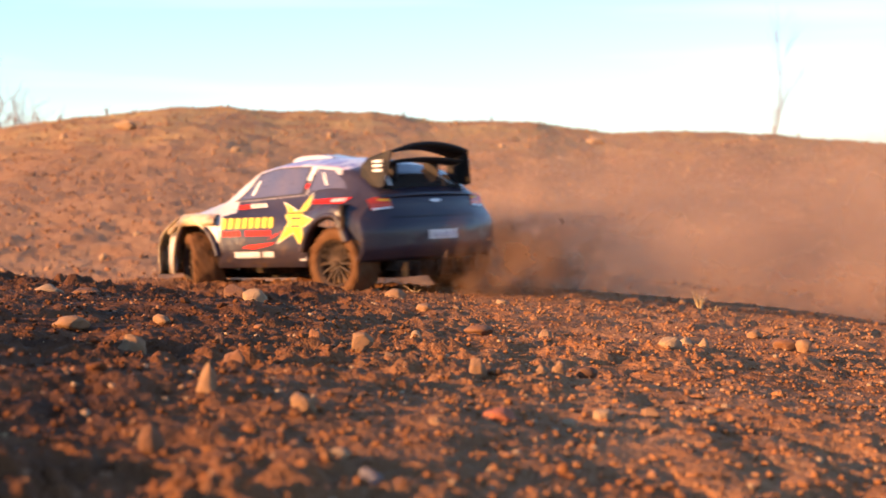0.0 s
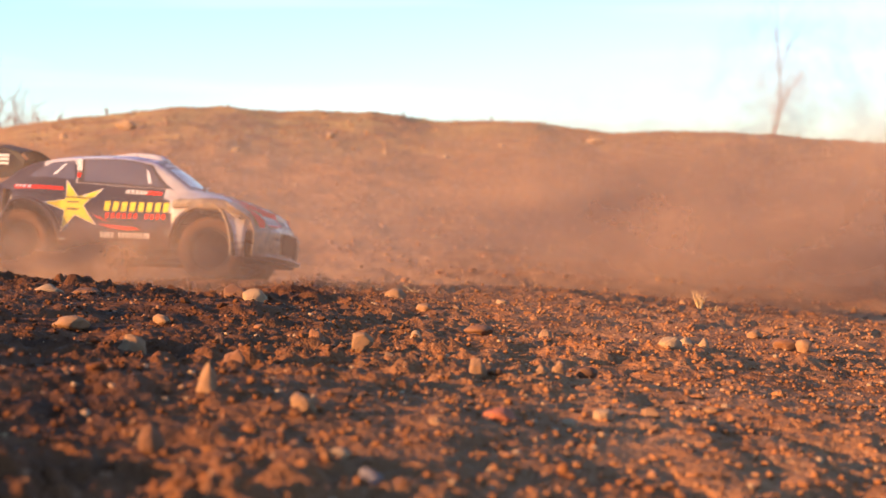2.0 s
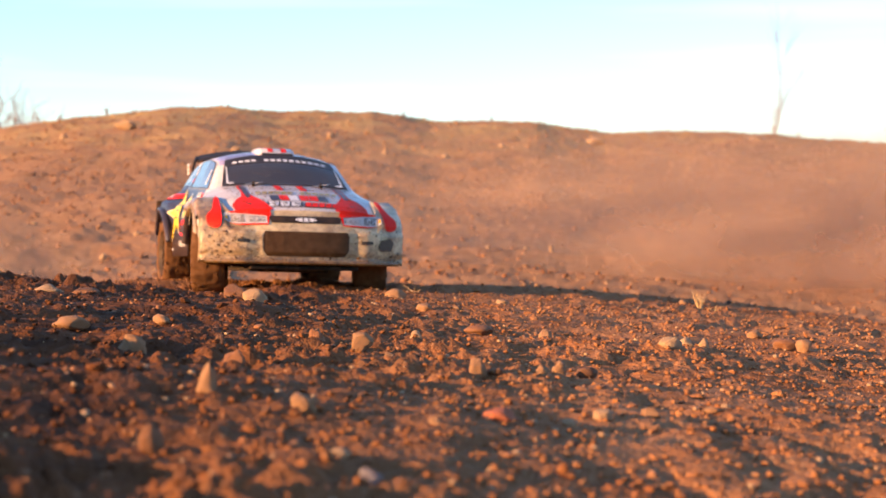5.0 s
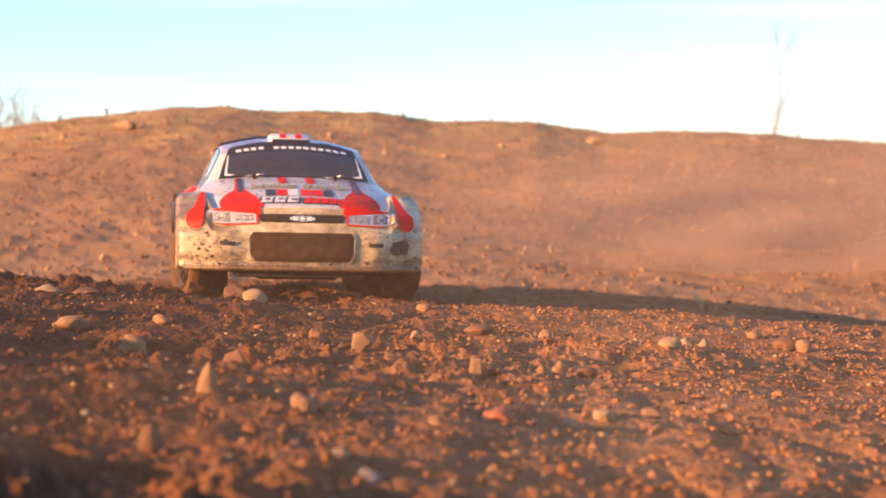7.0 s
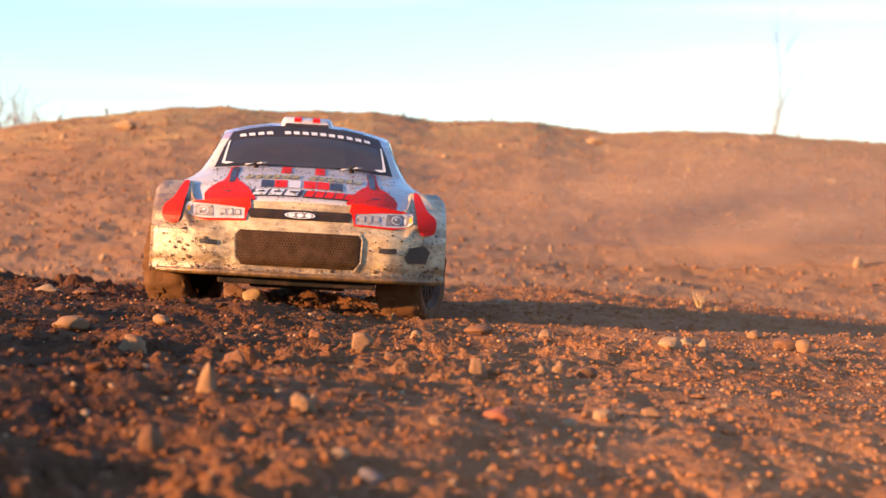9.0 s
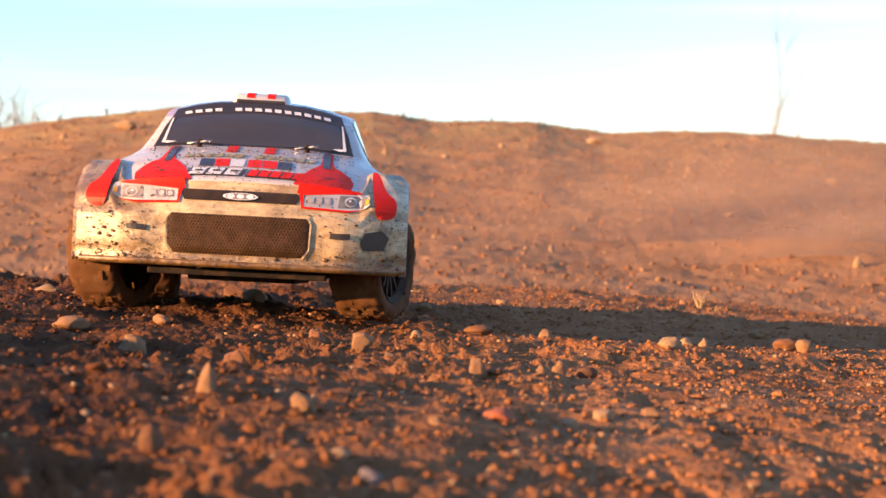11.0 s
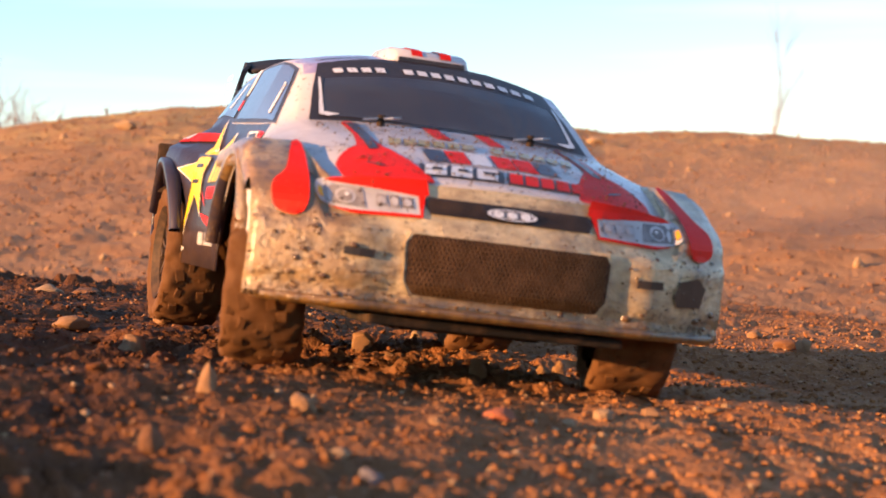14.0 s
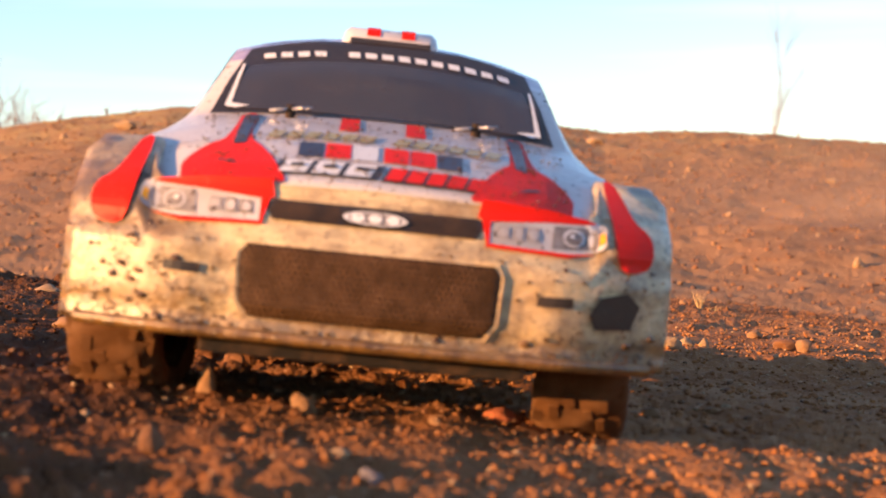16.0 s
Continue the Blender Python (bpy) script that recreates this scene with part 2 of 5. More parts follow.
def base_height(x, y):
    """The large form: the driven patch, and behind it the mound."""
    xx, yy = np.clip(x, -0.9, 0.9), np.clip(y, 0.5, 3.2)
    z = -0.022 - 0.1311 * xx + 0.0253 * yy - 0.0079 * xx ** 2 + 0.037 * xx * yy - 0.0075 * yy ** 2
    z = z + 0.010 * smoothstep(2.4, 3.1, y) - 0.05 * smoothstep(0.1, 1.0, x) * smoothstep(2.0, 3.0, y)
    # Low ridge outside the view on the left, added to shade the near soil.
    z = z + (0.014 + 0.07 * vnoise(y * 9, y * 0 + .3, 18)) * np.exp(-((x + .42) / .06) ** 2) * smoothstep(.45, .7, y) * (1 - smoothstep(1.15, 1.5, y))
    z = z * smoothstep(-1.4, .3, y)
    r = np.hypot(x, y)
    ang = np.degrees(np.arctan2(x, y))
    top = crest_height(ang)
    aside = smoothstep(18, 40, np.abs(ang))
    z = z * (1 - smoothstep(3.4 - 2 * aside, 5.5 + 6 * aside, r)) - 0.06 * (1 - aside) * smoothstep(3.2, 3.8, r) * (1 - smoothstep(4.2, 6.0, r))
    rise = np.clip((r - 3.9) / (9.5 - 3.9), 0, 1)
    z = z + top * (rise ** 1.35) * (1.0 - 0.06 * rise) / 0.94
    past = np.clip(r - 9.5, 0, None)
    return z - np.minimum(past * 0.16, 1.6) * smoothstep(9.4, 10.4, r)


def ground_height(x, y):
    r = np.hypot(x, y)
    near = 1 - smoothstep(2.7, 3.6, r)
    far = smoothstep(3.0, 5.0, r) * (1 - smoothstep(60, 120, r))
    z = base_height(x, y)
    # the trodden ground beside and behind is smoother
    calm = 1 - .9 * smoothstep(17, 27, np.abs(np.degrees(np.arctan2(x, y))))
    near, settled = near * calm, (1 - near) * calm
    rough = 0.5 + 0.8 * smoothstep(-.15, .25, vnoise(x * 3.1, y * 3.1, 12))
    rough = rough * (1.15 - .6 * smoothstep(-.25, .15, x))
    z = z + near * ((0.010 + 0.014 * smoothstep(.05, -.3, x)) * vnoise(x * 5, y * 5, 1) + 0.007 * vnoise(x * 14, y * 14, 2) + rough * (0.0095 * vnoise(x * 37, y * 37, 13) + 0.0065 * clods(x * 24 + 2 * vnoise(x * 30, y * 30, 15), y * 24, 10) - 0.002
                    + 0.0075 * vnoise(x * 75, y * 75, 3) + 0.005 * np.abs(vnoise(x * 130, y * 130, 14)) + 0.0040 * vnoise(x * 210, y * 210, 4)))
    z = z + settled * (0.008 * vnoise(x * 11, y * 11, 5) + 0.006 * vnoise(x * 33, y * 33, 6) + 0.004 * vnoise(x * 80, y * 80, 16))
    z = z + far * (0.03 * vnoise(x * 1.1, y * 1.1, 7) + 0.02 * vnoise(x * 3.2, y * 3.2, 8) + 0.012 * vnoise(x * 9, y * 9, 17) * (1 + vnoise(x * 0.9, y * 0.9, 9)))
    return z


def gh(x, y):
    return float(ground_height(np.array([float(x)]), np.array([float(y)]))[0])


def build_ground():
    radii = np.concatenate([[0.05, 0.2, 0.35, 0.45], np.geomspace(0.52, 3.6, 520), np.geomspace(3.63, 11.0, 330), np.geomspace(11.4, 900, 40)])
    fine = np.linspace(-15.5, 15.5, 520)
    side = np.geomspace(0.15, 164.5, 110)
    angs = np.radians(np.concatenate([-15.5 - side[::-1], fine, 15.5 + side]))
    R, A = np.meshgrid(radii, angs, indexing="ij")
    X, Y = R * np.sin(A), R * np.cos(A)
    Z = ground_height(X, Y)
    n, k = X.shape
    verts = np.stack([X.ravel(), Y.ravel(), Z.ravel()], 1)
    i = np.arange(n - 1)[:, None] * k + np.arange(k - 1)[None, :]
    quads = np.stack([i, i + 1, i + k + 1, i + k], -1).reshape(-1, 4)[:, ::-1]
    me = bpy.data.meshes.new("ground")
    me.vertices.add(len(verts))
    me.vertices.foreach_set("co", verts.ravel())
    me.loops.add(quads.size)
    me.loops.foreach_set("vertex_index", quads.ravel())
    me.polygons.add(len(quads))
    me.polygons.foreach_set("loop_start", np.arange(0, quads.size, 4))
    me.polygons.foreach_set("use_smooth", np.ones(len(quads), bool))
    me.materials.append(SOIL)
    me.update(calc_edges=True)
    me.validate()
    ob = new("ground", me)
    tagged(ob, "dry reddish-brown stony earth rising to a bare dirt mound", "ground", kind="structure")


build_ground()


# ---- the rally car ----
# car space: x forward, y to its left, z up, the ground at z = 0, midway between the axles
AXLE, TRACK, TYRE_R, TYRE_W = 0.164, 0.1215, 0.055, 0.05
ST = dict(
    x=[-.236, -.215, -.19, -.164, -.13, -.10, -.05, 0.0, .05, .085, .117, .14, .164, .20, .235, .255],
    ys=[.132, .143, .147, .148, .144, .137, .136, .137, .139, .143, .146, .147, .148, .148, .146, .143],   # lower side
    yf=[.118, .130, .138, .141, .134, .124, .120, .119, .120, .124, .130, .134, .136, .134, .128, .122],   # shoulder
    zf=[.128, .136, .141, .142, .140, .136, .134, .133, .133, .135, .136, .136, .134, .128, .115, .106],
    yb=[.108, .112, .114, .115, .115, .114, .114, .114, .114, .114, .113, .109, .105, .103, .100, .098],   # belt
    zb=[.142, .150, .156, .158, .160, .159, .157, .155, .153, .152, .150, .147, .143, .134, .122, .114],
    yr=[.102, .101, .099, .097, .095, .0945, .094, .094, .0915, .098, .104, .100, .091, .088, .085, .082],  # roof edge
    zr=[.150, .163, .178, .190, .198, .201, .203, .203, .197, .176, .154, .150, .146, .137, .125, .1165],
    zc=[.153, .168, .186, .200, .208, .213, .2165, .217, .2095, .1865, .161, .156, .151, .142, .129, .119],  # middle line
)


def st(key, x):
    return float(np.interp(x, ST["x"], ST[key]))


def arch(x):
    """Lower edge of the side: the sill, lifted over the wheels."""
    z = 0.05 if abs(x) < 0.2 else 0.05 - 0.008 * float(smoothstep(.2, .25, abs(x)))
    for c in (-AXLE, AXLE):
        d = abs(x - c)
        if d < 0.066:
            z = max(z, 0.05 + math.sqrt(max(0.0, 0.0665 ** 2 - d * d)) * 1.08)
    return z


def bend(x, y):
    """Rounded plan of nose and tail."""
    k = min(1.03, abs(y) / .148) ** 2.6
    return x - k * (0.034 * float(smoothstep(.15, .255, x)) - 0.03 * float(smoothstep(-.16, -.236, x)) * 1.0 if x > 0 else -0.03 * float(smoothstep(.16, .236, -x)))


def profile(x):
    ys, yf, zf, yb, zb = (st(k, x) for k in ("ys", "yf", "zf", "yb", "zb"))
    yr, zr, zc = st("yr", x), st("zr", x), st("zc", x)
    z0 = min(arch(x), zf - 0.006)
    pts = [(ys, z0), (ys + .001, z0 + (zf - z0) * .35), (ys - .001, z0 + (zf - z0) * .7), ((ys + yf) / 2 + .002, zf - .003), (yf, zf), (yb, zb)]
    pts += [(yb + (yr - yb) * u, zb + (zr - zb) * u) for u in (.25, .5, .75)]
    pts += [(yr, zr)]
    for u in (.12, .3, .55, .8, 1.0):
        pts.append((yr * (1 - u), zr + (zc - zr) * (1 - (1 - u) ** 2.2)))
    return pts


def spot(x, v, out=0.0, side=1):
    """A point of the body's skin: station x, place v along the profile, moved out by some millimetres."""
    pts = profile(x)
    i = min(int(v), len(pts) - 2)
    f = v - i
    y, z = pts[i][0] + (pts[i + 1][0] - pts[i][0]) * f, pts[i][1] + (pts[i + 1][1] - pts[i][1]) * f
    dy, dz = pts[i + 1][0] - pts[i][0], pts[i + 1][1] - pts[i][1]
    k = math.hypot(dy, dz) or 1
    y, z = y + out * dz / k, z - out * dy / k
    return Vector((bend(x, y), side * y, z))


def on_side(x, z, side, out):
    """The skin at height z on the side."""
    pts = profile(x)
    for i in range(len(pts) - 1):
        if pts[i + 1][1] >= z or i == len(pts) - 2:
            f = (z - pts[i][1]) / max(1e-6, pts[i + 1][1] - pts[i][1])
            return spot(x, i + min(1.0, max(0.0, f)), out, side)


def on_top(x, y, out):
    """The skin above the point (x, y) of the plan: hood, roof."""
    pts = profile(x)
    a = abs(y)
    for i in range(5, len(pts) - 1):
        if pts[i + 1][0] <= a:
            f = (pts[i][0] - a) / max(1e-6, pts[i][0] - pts[i + 1][0])
            return spot(x, i + min(1.0, max(0.0, f)), out, 1 if y >= 0 else -1)
    return spot(x, len(pts) - 1.001, out, 1)


def on_front(y, z, out):
    """The bumper's face."""
    hood = .272 - .017 * float(smoothstep(.085, .117, z))
    flare = .271 - .074 * max(0.0, (z - .098) / .038) ** 1.7
    lean = hood + (flare - hood) * float(smoothstep(.107, .117, abs(y)))
    lean += -.006 * float(smoothstep(.06, .042, z)) + .004 * float(smoothstep(.052, .046, z)) + .0055 * float(smoothstep(.093, .087, z)) * float(smoothstep(.068, .095, abs(y)))
    return Vector((bend(lean, y) + out, y, z + out * .7 * float(smoothstep(.100, .118, z)) * float(smoothstep(.107, .117, abs(y)))))


def on_rear(y, z, out):
    lean = -.252 + .014 * float(smoothstep(.10, .14, z)) + .02 * float(smoothstep(.14, .17, z)) + .012 * float(smoothstep(.075, .05, z))
    return Vector((bend(lean, y) - out, y, z))


def curve(pts, n=4):
    """A closed smooth outline through the points."""
    out, k = [], len(pts)
    for i in range(k):
        p0, p1, p2, p3 = (pts[(i + d) % k] for d in (-1, 0, 1, 2))
        for j in range(n):
            t = j / n
            out.append(tuple(.5 * (2 * b + (c - a) * t + (2 * a - 5 * b + 4 * c - d) * t * t + (3 * b - a - 3 * c + d) * t ** 3) for a, b, c, d in zip(p0, p1, p2, p3)))
    return out


def sheet(name, place, outline, mat, parent, label="", out=0.0009, step=0.006, two=True, thick=0.0):
    """A decal or panel: a polygon of surface coordinates, filled with a fine grid and laid on the skin."""
    bm = bmesh.new()
    vs = [bm.verts.new((a, b, 0)) for a, b in outline]
    bm.faces.new(vs)
    us, ws = [p[0] for p in outline], [p[1] for p in outline]
    for lo, hi, no in ((min(us), max(us), (1, 0, 0)), (min(ws), max(ws), (0, 1, 0))):
        k = int((hi - lo) / step)
        for i in range(1, k + 1):
            at = lo + (hi - lo) * i / (k + 1)
            bmesh.ops.bisect_plane(bm, geom=bm.verts[:] + bm.edges[:] + bm.faces[:], plane_co=(at, 0, 0) if no[0] else (0, at, 0), plane_no=no)
    bmesh.ops.triangulate(bm, faces=[f for f in bm.faces if len(f.verts) > 4])
    for v in bm.verts:
        v.co = place(v.co.x, v.co.y, out)
    me = bpy.data.meshes.new(name)
    bm.normal_update()
    if thick:
        bmesh.ops.solidify(bm, geom=bm.faces[:], thickness=thick)
    bm.to_mesh(me)
    bm.free()
    me.materials.append(mat)
    ob = new(name, me)
    ob.parent = parent
    return tagged(ob, label)


def bars(name, place, u0, u1, w0, w1, n, mat, parent, label="", out=0.0012, slant=0.0, gaps=()):
    """A row of plain upright bars in place of a line of letters."""
    pitch = (u1 - u0) / n
    for i in range(n):
        if i in gaps:
            continue
        a, b = u0 + pitch * (i + .16), u0 + pitch * (i + .80)
        verts = [place(u, w, out) for u, w in ((a, w0), (b, w0), (b + slant, w1), (a + slant, w1))]
        link_mesh(name, verts, [(0, 1, 2, 3)], mat, parent, label)


def grid_shell(name, rows, mats, parent, slot, label="", thick=0.0016):
    """A thin moulded shell from rows of points; slot(i, j) names each face's material."""
    n, k = len(rows), len(rows[0])
    verts = [p for row in rows for p in row]
    faces, slots = [], []
    for i in range(n - 1):
        for j in range(k - 1):
            faces.append((i * k + j, i * k + j + 1, (i + 1) * k + j + 1, (i + 1) * k + j))
            slots.append(slot(i, j))
    ob = link_mesh(name, verts, faces, mats, parent, label, True, slots)
    mod = ob.modifiers.new("thickness", "SOLIDIFY")
    mod.thickness, mod.offset = thick, -1.0
    return ob


def build_wheel(parent, x, side):
    """Tyre with lugs, and a spoked rim; its axle along y."""
    hub = link_mesh("wheel", [], [], RUBBER, parent)
    hub.location = (x, side * TRACK, TYRE_R - (.003 if x > 0 else 0))
    hub.name = "wheel"
    # carcass
    half = TYRE_W / 2
    prof = [(.036, -half * .90), (.043, -half), (.0485, -half * .97), (.0514, -half * .82), (.0530, -half * .45), (.0535, 0), (.0530, half * .45), (.0514, half * .82), (.0485, half * .97), (.043, half), (.036, half * .90)]
    seg = 110
    prof = [(float(np.interp(u, range(len(prof)), [q[0] for q in prof])), float(np.interp(u, range(len(prof)), [q[1] for q in prof]))) for u in np.linspace(0, len(prof) - 1, 25)]
    verts, faces = [], []
    for i in range(seg):
        a = 2 * math.pi * i / seg
        for r, y in prof:
            # caked mud on the carcass
            p = Vector((math.cos(a) * 5.2, y * 95, math.sin(a) * 5.2 + x * 30 + side))
            cake = .0026 * noise.noise(p) + .0016 * noise.noise(p * 2.6) + .0008 * noise.noise(p * 6.0) + .0010
            verts.append(((r + cake) * math.cos(a), y + cake * .4 * (1 if y > 0 else -1), (r + cake) * math.sin(a)))
    k = len(prof)
    for i in range(seg):
        for j in range(k - 1):
            a, b = i * k + j, ((i + 1) % seg) * k + j
            faces.append((a, a + 1, b + 1, b))
    link_mesh("tyre", verts, faces, RUBBER, hub, "mud-caked black rubber tyre", True)
    # lugs of the tread
    bm = bmesh.new()
    rnd = random.Random(5)
    seg = 40
    for row, y in enumerate((-.0205, -.0123, -.0041, .0041, .0123, .0205)):
        for i in range(22):
            a = 2 * math.pi * (i + .5 * (row % 2)) / 22
            r = .0525 if abs(y) < .015 else .0500
            turn = Matrix.Rotation(-a, 3, "Y")
            c = turn @ Vector((r + .0012, y, 0))
            if rnd.random() < .40:
                continue
            c = c + Vector((0, rnd.uniform(-.0012, .0012), 0))
            box_into(bm, c, (.0022 + rnd.uniform(-.0014, .001), rnd.uniform(.0045, .0072), rnd.uniform(.006, .0108)), turn @ Matrix.Rotation(rnd.uniform(-.3, .3), 3, 'X'), .0007)
    part("tread", bm, RUBBER, hub, "chunky tread lugs packed with mud")
    # rim
    bm = bmesh.new()
    face = side * half * .72
    for r1, r2, y0, y1 in ((.0365, .0315, half * .95 * side, face), ):
        for i in range(seg):
            a, b = 2 * math.pi * i / seg, 2 * math.pi * (i + 1) / seg
            q = [bm.verts.new((r * math.cos(t), y, r * math.sin(t))) for r, y, t in ((r1, y0, a), (r1, y0, b), (r2, y1, b), (r2, y1, a))]
            bm.faces.new(q)
            q = [bm.verts.new((r * math.cos(t), y, r * math.sin(t))) for r, y, t in ((r2, y1, a), (r2, y1, b), (r2 * .93, -y1, b), (r2 * .93, -y1, a))]
            bm.faces.new(q)
    part("rim", bm, RIM, hub, "grey plastic wheel rim", True)
    bm = bmesh.new()
    for i in range(14):
        a = 2 * math.pi * i / 14
        turn = Matrix.Rotation(-a, 3, "Y")
        box_into(bm, turn @ Vector((.021, face * .86, 0)), (.026, .004, .0032), turn)
    part("spoke", bm, RIM, hub, "thin radiating spokes")
    bm = bmesh.new()
    rod_into(bm, (0, face * .6, 0), (0, face * 1.02, 0), .0095, .008, 16)
    rod_into(bm, (0, face, 0), (0, face * 1.2, 0), .0045, .004, 6)
    rod_into(bm, (0, -face * .2, 0), (0, -face * 1.0, 0), .007, .012, 12)
    part("hub", bm, RIM, hub, "wheel hub with axle nut")
    bm = bmesh.new()
    rod_into(bm, (0, face * .35, 0), (0, face * .25, 0), .031, .031, 28)
    part("disc", bm, DISC, hub)
    return hub


def build_car():
    car = new("rally_car")
    tagged(car, "muddy white, navy and red toy rally car driving over dirt", "toy car")
    # -- the shell, tail to nose
    xs = sorted(set(list(np.linspace(-.236, .255, 70)) + [c + d for c in (-AXLE, AXLE) for d in np.linspace(-.066, .066, 25)]))
    k = len(profile(0.0))

    def shell_slot(i, j, side_x):
        x = (xs[i] + xs[i + 1]) / 2
        if x > .235 - .02 * (j < 3):
            return 0
        if j >= 9 and -.15 < x < .06:
            return 2
        if j >= 9 and x <= -.15:
            return 1
        if j in (5, 6, 7, 8):
            return 0 if x > (-.14 if j == 8 else -.080) else 1
        if j >= 9:
            return 0
        return 0 if x > .105 - .007 * j else 1
    rows = []
    for x in xs:
        left = [spot(x, v, 0, 1) for v in range(k)]
        left[-1].y = 0
        right = [Vector((p.x, -p.y, p.z)) for p in left[:-1]]
        rows.append((right + left[::-1])[::-1])
    body = grid_shell("body", rows, [WHITE, NAVY, LILAC], car,
                      lambda i, j: shell_slot(i, j if j < k - 1 else 2 * k - 3 - j, 0), "thin moulded body shell, white front and navy rear")
    # -- bumper face
    ys = np.linspace(-.1515, .1515, 61)
    rows = []
    for u in np.linspace(0, 1, 22):
        row = []
        for y in ys:
            a = abs(y)
            top = float(np.interp(a, [0, .082, .098, .110, .1155, .145, .1515], [.119, .1165, .114, .1160, .1355, .1345, .127]))
            row.append(on_front(y, .042 + (top - .042) * u, 0))
        rows.append(row)
    bumper = grid_shell("front_bumper", rows, [BUMPER, NAVY], car, lambda i, j: 0, "mud-splashed white front bumper")
    # splitter lip along its foot
    bm = bmesh.new()
    prev = None
    for y in np.linspace(-.143, .143, 40):
        p = on_front(y, .044, .0035)
        q = [bm.verts.new((p.x + dx, y, z)) for dx, z in ((.002, .0465), (.004, .044), (.001, .0405), (-.03, .0405), (-.03, .0465))]
        if prev:
            for i in range(5):
                bm.faces.new((prev[i], prev[(i + 1) % 5], q[(i + 1) % 5], q[i]))
        prev = q
    part("splitter", bm, paint_material("muddy bumper lip", (0.40, 0.25, 0.12), 1.0, .3, None, .2), car, "brown muddy splitter lip", True)
    # -- lower grille: recess panel, honeycomb and frame
    def gpoly(s=1.0, dz=0.0):
        return [(-.057 * s, .0525 - dz), (.057 * s, .0525 - dz), (.0625 * s, .060), (.0635 * s, .083), (.060 * s, .088 + dz), (-.060 * s, .088 + dz), (-.0635 * s, .083), (-.0625 * s, .060)]
    grille = sheet("lower_grille", on_front, gpoly(), GRILLE, car, "honeycomb lower grille caked with brown mud", out=.0008)
    verts, faces = [], []
    for row in range(13):
        for col in range(44):
            cy = -.0615 + col * .00286 + (row % 2) * .00143
            cz = .0538 + row * .00272
            if abs(cy) > .0555 + .005 * float(smoothstep(.0525, .062, cz)):
                continue
            n0 = len(verts)
            for ring, o in ((1.0, .0018), (.66, .0018), (.66, .0009)):
                for s in range(6):
                    a = radians(60 * s + 30)
                    verts.append(on_front(cy + .00165 * ring * math.cos(a), cz + .00165 * ring * math.sin(a), o))
            for s in range(6):
                t = (s + 1) % 6
                faces.append((n0 + s, n0 + t, n0 + 6 + t, n0 + 6 + s))
                faces.append((n0 + 6 + s, n0 + 6 + t, n0 + 12 + t, n0 + 12 + s))
    # wet mud thrown on the bumper: small flattened drops
    rnd = random.Random(77)
    drops_v, drops_f = [], []
    for i in range(190):
        s = -1 if rnd.random() < .62 else 1
        dy, dz = s * (.146 - abs(rnd.gauss(0, .045))), rnd.uniform(.046, .094) if i % 3 else rnd.uniform(.0455, .0515)
        if abs(dy) < .075 and .055 < dz < .09:
            continue
        size = rnd.uniform(.0004, .0009) if i % 5 else rnd.uniform(.0009, .0019)
        wide, tall = size * rnd.uniform(1, 1.9), size * rnd.uniform(.7, 1.1)
        n0 = len(drops_v)
        for h, k in ((-.0002, 1.0), (.45, .82), (.75, .45)):
            for q in range(7):
                a = 2 * math.pi * q / 7
                drops_v.append(on_front(dy + wide * k * math.cos(a), dz + tall * k * math.sin(a), .0006 + h * size))
        drops_v.append(on_front(dy, dz, .0006 + .85 * size))
        for r in (0, 7):
            for q in range(7):
                t = (q + 1) % 7
                drops_f.append((n0 + r + q, n0 + r + t, n0 + r + 7 + t, n0 + r + 7 + q))
        for q in range(7):
            drops_f.append((n0 + 14 + q, n0 + 14 + (q + 1) % 7, n0 + 21))
    tagged(link_mesh("mud_spatter", drops_v, drops_f, WET_MUD, car, "wet golden-brown mud spattered on the bumper", True), "wet golden-brown mud spattered on the bumper", kind="stuff")
    link_mesh("honeycomb", verts, faces, plain_material("grille mesh", (.095, .047, .017), .45, 0, .7, 60), grille)
    frame_v, frame_f = [], []
    inner, outer = gpoly(), gpoly(1.025, .0016)
    for a, b in zip(inner, outer):
        frame_v += [on_front(*a, .0010), on_front(*b, .0016), on_front(*b, .0003)]
    for i in range(8):
        j = (i + 1) % 8
        frame_f += [(3 * i, 3 * j, 3 * j + 1, 3 * i + 1), (3 * i + 1, 3 * j + 1, 3 * j + 2, 3 * i + 2)]
    link_mesh("grille_frame", frame_v, frame_f, BUMPER, grille)
    # -- upper grille with a blank oval badge
    upper = sheet("upper_grille", on_front, [(-.050, .1005), (.050, .1005), (.054, .108), (.050, .1105), (-.050, .1105), (-.054, .108)], BLACK, car, "black slatted upper grille", out=.0012)
    verts, faces = [], []
    for r in range(3):
        for col in range(33):
            cy, cz = -.0512 + col * .0032 + (r % 2) * .0016, .1024 + r * .0030
            if abs(cy) > .051 or abs(cy) < .017:
                continue
            n0 = len(verts)
            for ring in (1.0, .6):
                verts += [on_front(cy + .0019 * ring * a, cz + .0017 * ring * b, .0020) for a, b in ((1, 0), (0, 1), (-1, 0), (0, -1))]
            faces += [(n0 + q, n0 + (q + 1) % 4, n0 + 4 + (q + 1) % 4, n0 + 4 + q) for q in range(4)]
    tagged(link_mesh("mesh", verts, faces, RIM, upper), "diamond mesh grey with dust", kind="stuff")
    badge = sheet("badge", on_front, [(.0150 * math.cos(a), .1053 + .0030 * math.sin(a)) for a in np.linspace(0, 2 * math.pi, 25)[:-1]], LENS, upper, "oval badge with a pale rim", out=.003)
